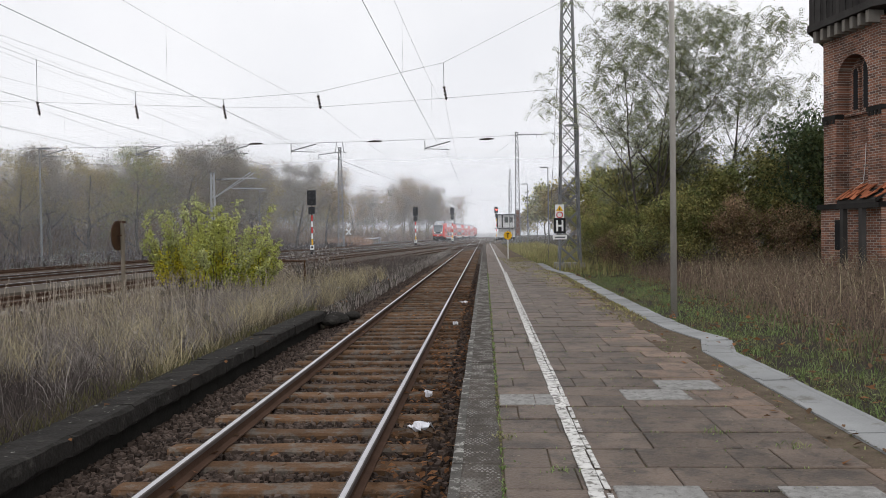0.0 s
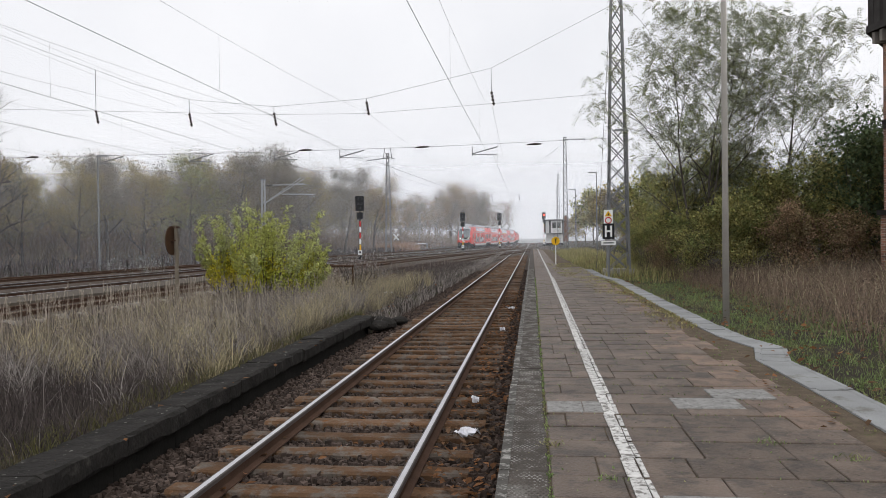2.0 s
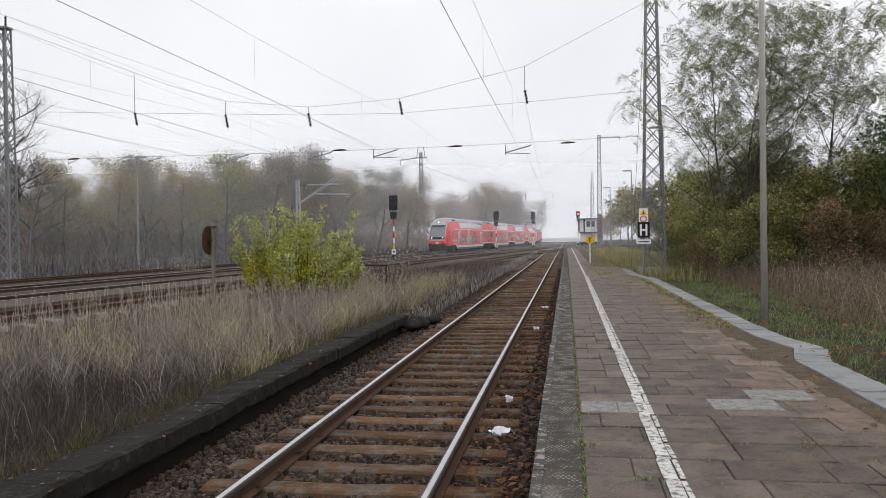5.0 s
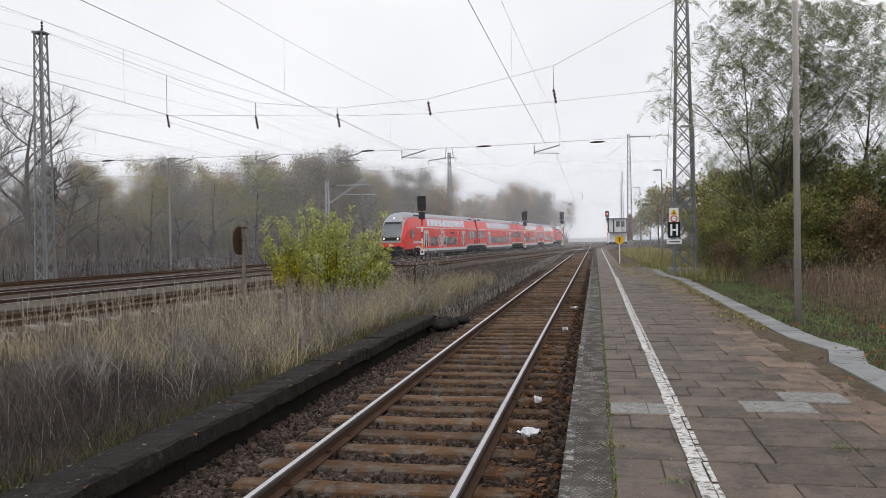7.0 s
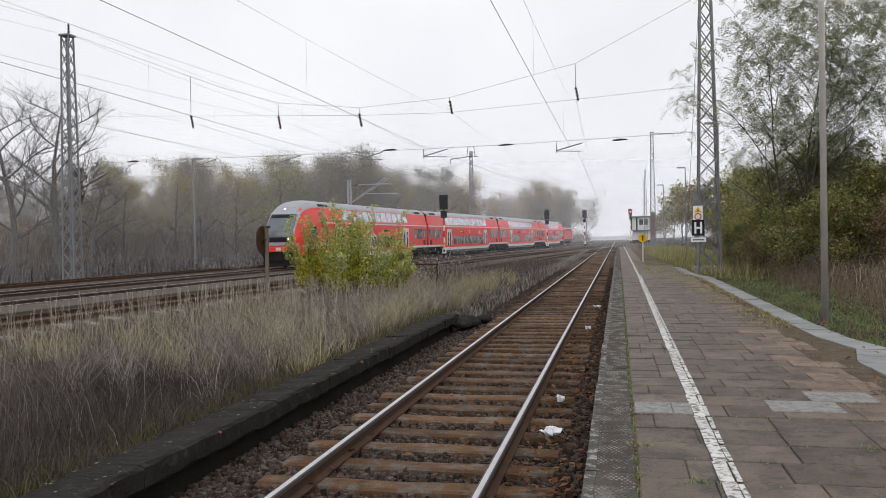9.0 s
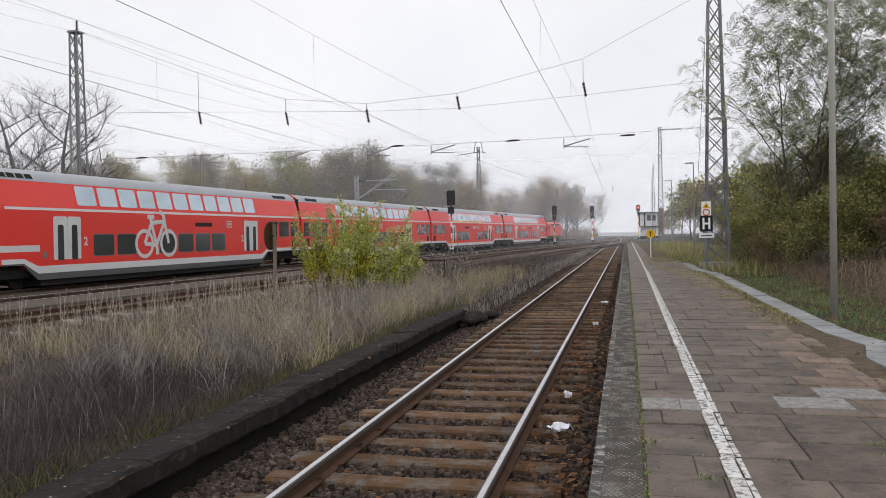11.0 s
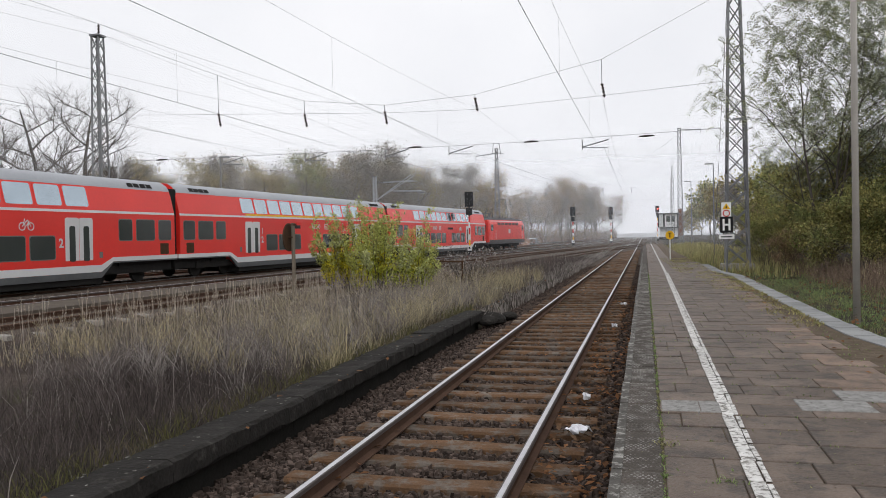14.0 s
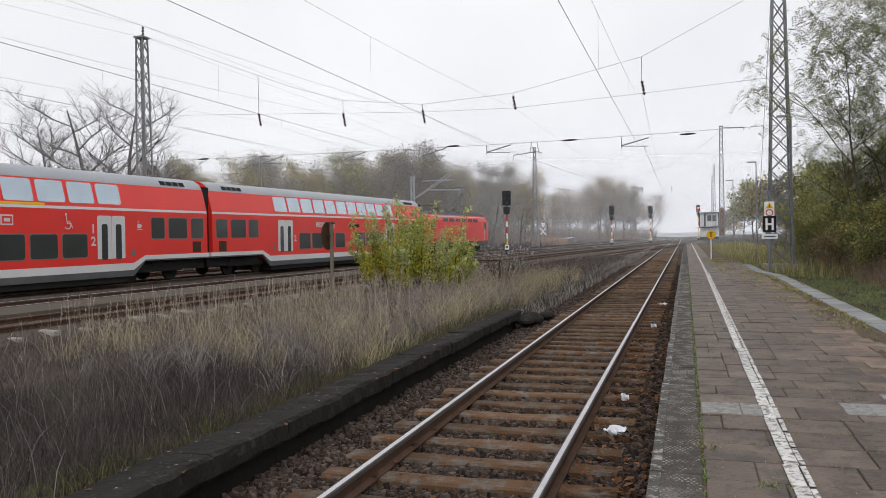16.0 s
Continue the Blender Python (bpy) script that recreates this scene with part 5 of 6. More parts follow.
def build_grass():
    rng = np.random.default_rng(21)

    def clumped(r, n, y, x, scale, loose):
        """Keep the n of the given spots that lie in the thicker clumps."""
        w = np.array([noise.noise((a * scale, b * scale * 0.8, 4)) + 0.6 * noise.noise((a * scale * 3.1, b * scale * 2.4, 9)) for a, b in zip(x, y)])
        k = np.argsort(-w - r.normal(0, loose, len(x)))[:n]
        return x[k], y[k]

    def field(r, n):
        y = 2.0 + 58 * r.random(n * 2) ** 1.7
        left = np.interp(y, [0, 60], [-12.6, -7.0])
        x = -4.2 - (np.abs(left) - 4.2) * r.random(n * 2) ** 0.9
        x, y = clumped(r, n, y, x, 1.5, 0.16)
        return x, y, np.full(n, -0.1)

    v, f = blades(46000, field, (0.08, 0.60), 0.006, 0.95, rng)
    soup("tall_grass", v, f, STALK, "dense grey-brown withered stalks between the tracks", "grass")
    v, f = blades(4500, field, (0.3, 0.8), 0.007, 0.7, rng)
    soup("tall_grass", v, f, ASHEN, "tall ash-grey stalks standing above the field", "grass")

    def near(r, n):
        y = 2.5 + 7.5 * r.random(n)
        return -4.2 - 3.6 * r.random(n), y, np.full(n, -0.1)

    v, f = blades(9000, near, (0.12, 0.55), 0.006, 0.8, rng)
    soup("tall_grass", v, f, STALK, "dark grey-brown stalks behind the old platform edge", "grass")

    def straw(r, n):
        y = 10.0 + 25 * r.random(n * 4)
        x = -4.25 - 6.0 * r.random(n * 4) ** 1.3
        x, y = clumped(r, n, y, x, 0.9, 0.12)
        return x, y, np.full(n, -0.05)

    v, f = blades(13000, straw, (0.2, 0.78), 0.009, 0.95, rng)
    soup("dry_grass", v, f, STRAW, "straw-coloured tufts of long dry grass", "grass")

    def arcs(r, n):
        c = r.integers(0, 150, n)
        cx, cy = -4.5 - 3.2 * r.random(150), 8.5 + 16 * r.random(150)
        return cx[c] + r.normal(0, 0.07, n), cy[c] + r.normal(0, 0.07, n), np.full(n, -0.08)

    v, f = blades(5200, arcs, (0.3, 0.75), 0.011, 1.3, rng)
    soup("dry_grass", v, f, ASHEN, "arching tufts of pale withered grass", "grass")

    # plumed reed stalks, each with a feathery head
    n = 900
    y = 10.5 + 17 * rng.random(n)
    x = -4.6 - 6.2 * rng.random(n) ** 0.8
    h, a = rng.uniform(0.65, 1.1, n), rng.random(n) * 6.28
    bend = rng.uniform(0.03, 0.2, n)
    top = np.stack([x + np.cos(a) * bend, y + np.sin(a) * bend, h - 0.1], 1)
    foot = np.stack([x, y, np.full(n, -0.1)], 1)
    w = np.array([0.0035, 0, 0])
    v = np.stack([foot - w, foot + w, top + w * 0.6, top - w * 0.6], 1).reshape(-1, 3).tolist()
    f = (np.arange(n)[:, None] * 4 + np.arange(4)).tolist()
    heads = []
    for k in range(9):
        c = top - (top - foot) * (0.028 * k) + rng.normal(0, 0.006, (n, 3))
        e = np.stack([np.cos(a) * 0.03 + rng.normal(0, 0.012, n), np.sin(a) * 0.03, rng.uniform(0.02, 0.05, n)], 1)
        g = np.stack([rng.normal(0, 0.006, n), np.full(n, 0.003), rng.normal(0, 0.004, n)], 1)
        heads.append(np.stack([c, c + e * 0.5 + g, c + e, c + e * 0.5 - g], 1))
    q = np.stack(heads, 1).reshape(-1, 3)
    f += (len(v) + np.arange(len(q) // 4)[:, None] * 4 + np.arange(4)).tolist()
    soup("reed_grass", v + q.tolist(), f, PLUME, "pale reed stalks with feathery seed heads", "grass")

    def rim(r, n):
        y = 2 + 17 * r.random(n)
        return -4.12 - 0.5 * r.random(n) ** 1.5, y, np.full(n, 0.05)

    v, f = blades(3000, rim, (0.04, 0.22), 0.009, 1.0, rng)
    soup("grass_fringe", v, f, FRINGE, "olive and yellowish grass along the old edge", "grass")

    def beyond(r, n):
        y = 18 + 90 * r.random(n) ** 1.4
        left = np.array([line_x(t, 16.0) for t in y])
        x = np.minimum(left, -4.2) + (OWN_X - 1.75 - np.minimum(left, -4.2)) * r.random(n)
        return x, y, np.full(n, -0.2)

    # Pale ashen colour here also stands in for mist over the far growth.
    v, f = blades(17000, beyond, (0.08, 0.42), 0.018, 0.6, rng)
    soup("tall_grass", v, f, ASHEN, "low grey-brown growth beside the platform track", "grass")

    def between(r, n):
        y = 6 + 60 * r.random(n) ** 1.2
        off = r.choice([2.4, 6.1, 8.2, 11.2, 9.4, -2.5], n) + r.normal(0, 0.4, n)
        return np.array([line_x(t, o) for t, o in zip(y, off)]), y, np.full(n, -0.25)

    v, f = blades(5000, between, (0.1, 0.5), 0.014, 0.5, rng)
    soup("weeds", v, f, HERB, "brown weeds between the station tracks", "weeds")

    # behind the platform
    def lawn(r, n):
        y = 3 + 62 * r.random(n * 2) ** 1.5
        x = np.array([kerb_x(t) for t in y]) + 0.38 + 3.4 * r.random(n * 2) ** 1.1
        x, y = clumped(r, n, y, x, 1.6, 0.35)
        return x, y, np.array([heights(a, b) for a, b in zip(x, y)]) - 0.02

    v, f = blades(42000, lawn, (0.03, 0.2), 0.009, 1.1, rng)
    soup("grass", v, f, TUFT, "short green grass behind the platform", "grass")

    def tall(r, n):
        y = 6 + 30 * r.random(n) ** 1.0
        x = 4.6 + 0.03 * y + 7.5 * r.random(n) ** 0.8
        return x, y, np.array([heights(a, b) for a, b in zip(x, y)]) - 0.03

    v, f = blades(27000, tall, (0.08, 0.9), 0.011, 0.8, rng)
    soup("withered_herbs", v, f, HERB, "reddish brown withered herbs behind the platform", "herbs")

    for count, place, low, high, size, stuff, label in ((14000, lawn, 0.02, 0.12, 0.02, TUFT, "broad green weeds behind the platform"), (9000, lawn, 0.01, 0.08, 0.022, FRINGE, "olive and brown weeds behind the platform"), (18000, tall, 0.05, 0.8, 0.034, HERB, "brown seed heads and leaves of withered herbs"), (5000, tall, 0.03, 0.4, 0.04, FRINGE, "olive leaves among withered herbs")):
        x, y, z = place(rng, count)
        me = leaf_mesh(list(zip(x, y, z + low + (high - low) * rng.random(count))), 1, 0.02, size, rng, 1.7, 0.0)
        me.materials.append(stuff)
        tagged(new("weeds", me), label, "weeds", "", "stuff")

    def reeds(r, n):
        y = 13 + 18 * r.random(n)
        x = 6.0 + 6.5 * r.random(n)
        return x, y, np.array([heights(a, b) for a, b in zip(x, y)])

    v, f = blades(1100, reeds, (0.4, 1.25), 0.012, 0.6, rng)
    soup("reed_grass", v, f, STRAW, "tall pale reed grass in front of the shrubs", "grass")

    def verge(r, n):
        y = 32 + 75 * r.random(n)
        x = 2.2 + 5.0 * r.random(n)
        return x, y, np.array([heights(a, b) for a, b in zip(x, y)])

    v, f = blades(9000, verge, (0.1, 0.7), 0.03, 0.5, rng)
    soup("grass", v, f, VERGE, "yellowish green growth at the platform's far end", "grass")

    def moss(r, n):
        y = 13 + 34 * r.random(n)
        x = np.array([kerb_x(t) for t in y]) - np.interp(y, [13, 24, 47], [0.5, 1.1, 1.7]) * r.random(n) ** 1.6
        x, y = clumped(r, n // 2, y, x, 1.1, 0.2)
        return x, y, np.full(len(x), PLAT - 0.01)

    spots = moss(rng, 9000)
    v, f = blades(4500, lambda r, n: spots, (0.008, 0.06), 0.022, 1.2, rng)
    soup("moss", v, f, VERGE, "yellowish moss and grass creeping over the far paving", "moss")

    def joints(r, n):
        y = 1.5 + 28 * r.random(n)
        x = np.where(r.random(n) < 0.5, 0.095 + r.normal(0, 0.012, n), 0.1 + 2.6 * r.random(n))
        y = np.where(r.random(n) < 0.6, np.round((y - 0.18) / 0.44) * 0.44 + 0.18 + r.normal(0, 0.01, n), y)
        return x, y, np.full(n, PLAT - 0.01)

    v, f = blades(8000, joints, (0.006, 0.028), 0.012, 0.8, rng)
    soup("moss", v, f, TUFT, "moss and tiny weeds in the paving joints", "moss")
    n = 9000
    y = 2.2 + 30 * rng.random(n) ** 1.6
    x = np.where(rng.random(n) < 0.4, 1.2 + 1.6 * rng.random(n), -0.2 + 3.0 * rng.random(n))
    x = np.minimum(x, np.array([kerb_x(t) for t in y]))
    a, s = rng.random(n) * 6.28, 0.003 + 0.010 * rng.random(n) ** 2
    u = np.stack([np.cos(a), np.sin(a), np.zeros(n)], 1) * s[:, None]
    w = np.stack([-np.sin(a), np.cos(a), np.zeros(n)], 1) * s[:, None] * 0.7
    c = np.stack([x, y, np.full(n, PLAT + 0.008)], 1)
    v = np.stack([c - u, c + w, c + u, c - w], 1).reshape(-1, 3).tolist()
    soup("grit", v, (np.arange(n)[:, None] * 4 + np.arange(4)).tolist(), GRIT, "grit, lichen and crumbs on the paving", "grit")
    for cx, cy in ((0.13, 5.75), (0.45, 4.95), (2.1, 5.5), (1.7, 5.9)):
        def tuft(r, n):
            return cx + r.normal(0, 0.05, n), cy + r.normal(0, 0.04, n), np.full(n, PLAT)
        v, f = blades(36, tuft, (0.012, 0.04), 0.008, 2.0, rng)
        tagged(soup("weed", v, f, TUFT, "small green weed in a paving joint", "weed"), kind="")

    n = 2600
    y = 2.5 + 28 * rng.random(n) ** 1.5
    zone = rng.random(n)
    x = np.where(zone < 0.55, rng.uniform(-0.95, -0.28, n), np.where(zone < 0.83, 3.0 + 2.4 * rng.random(n), np.where(zone < 0.93, OWN_X + rng.uniform(-1.2, 0.8, n), np.where(zone < 0.97, rng.uniform(2.2, 2.7, n), rng.uniform(-4.1, -3.64, n)))))
    z = np.where(x < -3.6, 0.115, np.where(x < -0.2, -0.12, np.where(x > 2.7, PLAT + 0.03, PLAT + 0.012)))
    a, s = rng.random(n) * 6.28, 0.022 + 0.032 * rng.random(n)
    u = np.stack([np.cos(a), np.sin(a), rng.normal(0, 0.25, n)], 1) * s[:, None]
    w = np.stack([-np.sin(a), np.cos(a), rng.normal(0, 0.25, n)], 1) * s[:, None] * 0.6
    c = np.stack([x, y, z], 1)
    v = np.stack([c - u, c + w + [0, 0, 0.01], c + u, c - w + [0, 0, 0.006]], 1).reshape(-1, 3).tolist()
    soup("fallen_leaves", v, (np.arange(n)[:, None] * 4 + np.arange(4)).tolist(), FALLEN, "brown fallen leaves along the track and grass", "leaves")


# ---------- line equipment ----------
def lattice(at, h, w0, w1, label, turn=0, cells=None, tone=GALV):
    t = thing("lattice_mast", label, "mast", at, turn=turn)
    cells = cells or int(h / 0.85)
    corner = lambda i, z: Vector((((-1, 1, 1, -1)[i]) * (w0 + (w1 - w0) * z / h) / 2, ((-1, -1, 1, 1)[i]) * (w0 + (w1 - w0) * z / h) / 2, z))
    for i in range(4):
        part("leg", Mesh().tube(corner(i, -0.3), corner(i, h), 0.055, 4), tone, t)
    for i in range(4):
        for c in range(cells):
            z0, z1 = h * c / cells, h * (c + 1) / cells
            p, q = (i, (i + 1) % 4) if c % 2 == 0 else ((i + 1) % 4, i)
            part("brace", Mesh().tube(corner(p, z0), corner(q, z1), 0.026, 4), tone, t)
            if w0 > 0.7:
                part("brace", Mesh().tube(corner(q, z0), corner(p, z1), 0.026, 4), GALV, t)
    part("footing", Mesh().box((0, 0, -0.2), (w0 + 0.4, w0 + 0.4, 0.5)), CONC, t)
    part("cap", Mesh().box((0, 0, h + 0.04), (w1 + 0.2, w1 + 0.2, 0.1)), GALV, t)
    return t


def lamp(at, h, turn, label="grey street lamp with a flat head on a thin steel pole"):
    t = thing("platform_lamp", label, "lamp", at, "lamps of the station", turn=turn)
    part("pole", Mesh().tube((0, 0, -0.2), (0, 0, h * 0.5), 0.085, 10, 0.07).tube((0, 0, h * 0.5), (0, 0, h), 0.065, 10, 0.05), GALV, t)
    hd = part("lamp_head", Mesh().box((0.42, 0, h + 0.05), (0.95, 0.28, 0.13), None, 0.8), GALV, t)
    part("diffuser", Mesh().box((0.52, 0, h - 0.025), (0.6, 0.22, 0.04)), WHITE, hd)
    return t


def sag(p, q, dip, n=14):
    p, q = Vector(p), Vector(q)
    return [p.lerp(q, i / n) - Vector((0, 0, dip * 4 * (i / n) * (1 - i / n))) for i in range(n + 1)]


SPAN_Y = 39.0


def build_wires():
    lattice((4.15, SPAN_Y, 0.3), 14.6, 1.0, 0.42, "tall grey lattice mast behind the platform", cells=17)
    m = lattice((-30.2, SPAN_Y, -0.2), 13.9, 0.74, 0.44, "tall grey lattice mast beside the tracks", cells=16)
    part("top_insulator", insulator((0.1, 0, 13.9), (0.1, 0, 14.6)), INSUL, m)
    far_l = lattice((-22.4, 122, -0.2), 15.6, 0.9, 0.35, "far lattice mast with a side arm", cells=14)
    part("arm", Mesh().tube((0.3, 0, 15.0), (-3.3, 0, 14.6), 0.07, 5).tube((-3.3, 0, 14.6), (-3.3, 0, 13.8), 0.05, 5).tube((0.3, 0, 15.0), (1.2, 0, 14.8), 0.06, 5), GALV, far_l)
    for x in (-0.7, 0.7):
        part("spike", Mesh().tube((x, 0, 14.8), (x * 0.6, 0, 16.6), 0.06, 5), GALV, far_l)
    far_r = lattice((4.85, 116, 0.2), 16.2, 0.75, 0.35, "far slim lattice mast with a side arm", cells=18)
    part("arm", Mesh().tube((0, 0, 16.0), (2.9, 0, 16.0), 0.06, 5).tube((2.9, 0, 16.0), (2.9, 0, 15.5), 0.04, 5), GALV, far_r)
    for x, y, h in ((6.3, 190, 17), (7.2, 230, 17)):
        lattice((x, y, 0), h, 0.7, 0.3, "distant slim lattice mast in the mist", cells=12)
    # near head span
    r = thing("head_span", "cross-track span wires with hanging insulators", "overhead line")
    top = [(-30.2, 13.9), (-24.5, 11.7), (-20.6, 10.2), (-17.5, 9.25), (-13.0, 8.75), (-8.2, 9.0), (-1.92, 10.3), (4.1, 13.2)]
    part("span_wire", Mesh().path([(x, SPAN_Y, z) for x, z in top], 0.008), WIRE, r)
    part("span_wire", Mesh().path([(-30.2, SPAN_Y, 9.2), (-13, SPAN_Y, 8.35), (-8.2, SPAN_Y, 8.25), (-1.9, SPAN_Y, 8.55), (4.1, SPAN_Y, 8.9)], 0.007), WIRE, r)
    part("span_wire", Mesh().path([(-30.2, SPAN_Y, 6.5), (-13, SPAN_Y, 6.45), (-5, SPAN_Y, 6.5), (4.1, SPAN_Y, 6.7)], 0.008), WIRE, r)
    hang = ((-22.6, 11.0, 8.2), (-17.5, 9.25, 7.9), (-13.0, 8.75, 7.8), (-8.2, 9.0, 8.2), (-1.92, 10.3, 8.5))
    for x, z1, z0 in hang:
        part("dropper", Mesh().tube((x, SPAN_Y, z1), (x, SPAN_Y, z0 + 0.6), 0.014, 5), WIRE, r)
        part("insulator", insulator((x, SPAN_Y, z0 + 0.65), (x + 0.12, SPAN_Y, z0 - 0.05)), INSUL, r)
    for x in (-26.2, -11.4, -5.4, 0.15):
        part("section_insulator", Mesh().tube((x - 0.35, SPAN_Y, 6.48), (x, SPAN_Y, 6.5), 0.03, 6, 0.06).tube((x, SPAN_Y, 6.5), (x + 0.35, SPAN_Y, 6.5), 0.06, 6, 0.03), INSUL, r)
    for x in (-22.4, -17.5, -13.0, -9.6, -2.9):
        part("steady_arm", Mesh().tube((x, SPAN_Y, 6.1), (x + 1.25, SPAN_Y, 6.42), 0.03, 5).tube((x, SPAN_Y, 6.45), (x, SPAN_Y, 5.98), 0.025, 5).tube((x, SPAN_Y, 6.08), (x + 1.2, SPAN_Y, 6.02), 0.02, 5), GALV, r)
    r2 = thing("head_span", "distant cross-track span wires in the mist", "overhead line")
    part("span_wire", Mesh().path(sag((-22.4, 120, 15), (4.85, 118, 16), 5.5), 0.014), WIRE, r2)
    part("span_wire", Mesh().path([(-22.4, 120, 6.6), (4.85, 118, 6.7)], 0.012), WIRE, r2)
    for x in (-14.5, -10, -6, -1.9):
        part("insulator", insulator((x, 119, 8.6), (x + 0.1, 119, 7.6)), INSUL, r2)
    # contact and messenger wires
    stops = [-32, SPAN_Y, 119, 195, 270]
    ways = [(lambda y: OWN_X - 0.35, "overhead wire above the platform track")] + [((lambda y, o=o: line_x(max(y, SPAN_Y), o) - (0.6 if 9 < o < 10 else 0.35)), "overhead wire above a station track") for o in TRACKS[1:]]
    for way, label in ways:
        w = thing("overhead_wire", label, "overhead line")
        contact, carrier, drops = Mesh(), Mesh(), []
        for k, (a, b) in enumerate(zip(stops, stops[1:])):
            zig = (0.0, 0.25, -0.25, 0.25)[k]
            n = 12
            pc, pm = [], []
            for i in range(n + 1):
                t = i / n
                y = a + (b - a) * t
                x = way(y) + zig * (1 - 2 * t)
                top = 8.5 - 1.1 * 4 * t * (1 - t)
                pc.append((x, y, 6.1))
                pm.append((x, y, top))
                if 0 < i < n and i % 2 and y < 150:
                    drops.append(((x, y, 6.1), (x, y, top)))
            contact.path(pc, 0.0068 if b < 100 else 0.009, 4)
            carrier.path(pm, 0.004 if b < 100 else 0.006, 4)
        part("contact_wire", contact, WIRE, w)
        part("messenger_wire", carrier, WIRE, w)
        for p, q in drops:
            part("dropper", Mesh().tube(p, q, 0.003, 3), WIRE, w)
    # feeders from mast to mast on the left, and a guy rope on the right
    f = thing("feeder_wires", "feeder wires running along the far side of the tracks", "overhead line")
    for dx, z, z2 in ((0.1, 14.4, 15.5), (0.5, 13.6, 14.8), (-0.4, 9.3, 10.0)):
        part("wire", Mesh().path(sag((-30.1 + dx, SPAN_Y, z), (-22.4, 122, z2), 1.6), 0.0055, 4), WIRE, f)
        part("wire", Mesh().path(sag((-30.1 + dx, SPAN_Y, z), (-34.5, -32, z), 1.2), 0.005, 4), WIRE, f)
    g = thing("guy_rope", "thin steel rope beside the lattice mast", "rope")
    part("rope", Mesh().path(sag((3.9, SPAN_Y, 13.5), (3.1, SPAN_Y, 0.4), 0.0), 0.01, 4), WIRE, g)
    # single masts with cantilevers
    c = lattice((-27.6, 79, -0.2), 8.5, 0.42, 0.28, "small lattice mast with tubular cantilevers", cells=12, tone=PALE)
    for k in range(2):
        dy = 1.2 * k
        part("cantilever", Mesh().tube((0.2, dy * 0.2, 6.1), (4.0, dy, 8.6), 0.05, 6).tube((0.2, dy * 0.2, 7.9), (4.3, dy, 8.0), 0.04, 6).tube((1.6, dy, 7.0), (5.2, dy, 6.9), 0.035, 6), PALE, c)
        part("insulator", insulator((0.2, dy * 0.2, 7.9), (1.0, dy * 0.4, 7.92)), INSUL, c)
    for x, y, h in ((-31.8, 55.0, 8.5),):
        lamp((x, y, -0.2), h, 0)
    for x, y, h, t in ((-30.0, 104, 8.0, 0), (-25.5, 178, 8.2, 0), (7.0, 87, 9.0, 180), (5.9, 108, 8.5, 180), (6.3, 53.0, 9.0, 180)):
        lamp((x, y, -0.1), h, t)
    p = thing("concrete_lamp_pole", "tall weathered grey concrete pole in the grass", "pole", (3.82, 16.2, 0.2))
    part("pole", Mesh().tube((0, 0, -0.3), (0, 0, 8.6), 0.068, 12, 0.05), CONC, p, "", True)
    part("lamp_head", Mesh().box((-0.4, 0, 8.62), (0.9, 0.28, 0.14), None, 0.8), GALV, p)


def signal(at, h, label, lit=False, marker=True):
    s = thing("light_signal", label, "railway signal", at, "signals of the station")
    part("mast", Mesh().tube((0, 0, -0.2), (0, 0, h - 0.6), 0.075, 8), BLACK, s)
    z, k = 1.0, 0
    cols = (YELL, WHITE, REDP, WHITE, REDP, WHITE)
    while z < h - 2.9:
        part("band", Mesh().tube((0, 0, z), (0, 0, z + 0.55), 0.085, 8), cols[k % 6], s)
        z += 0.6
        k += 1
    hd = part("signal_head", Mesh().box((0, 0, h - 0.75), (0.85, 0.22, 1.5)).box((0, -0.02, h - 2.0), (0.62, 0.26, 0.7)), BLACK, s, "black signal head")
    for x, zz in ((-0.2, h - 0.25), (0.2, h - 0.25), (-0.2, h - 0.75), (0.2, h - 0.75), (0, h - 1.2)):
        part("hood", Mesh().tube((x, -0.1, zz), (x, -0.32, zz), 0.12, 8), BLACK, hd)
    if lit:
        part("lens", Mesh().disc((0.05, -0.36, h - 0.65), 0.17, 0.05), SIGRED, hd, "lit red lens")
    if marker:
        b = part("marker_plate", Mesh().box((0, -0.1, 0.75), (0.42, 0.04, 0.5)), WHITE, s)
        part("marker_field", Mesh().box((0, -0.125, 0.78), (0.18, 0.03, 0.2)), BLACK, b)
    part("base_box", Mesh().box((0, 0, 0.2), (0.4, 0.4, 0.5)), BLACK, s)


def lettering(root, text, size, at, material):
    cu = bpy.data.curves.new("letter", "FONT")
    cu.body, cu.size, cu.extrude, cu.align_x, cu.align_y = text, size, 0.003, "CENTER", "CENTER"
    cu.offset = 0.012
    cu.materials.append(material)
    ob = new("letter", cu)
    ob.parent = root
    ob.matrix_basis = pose(*at, 90, 0, 0)
    return ob


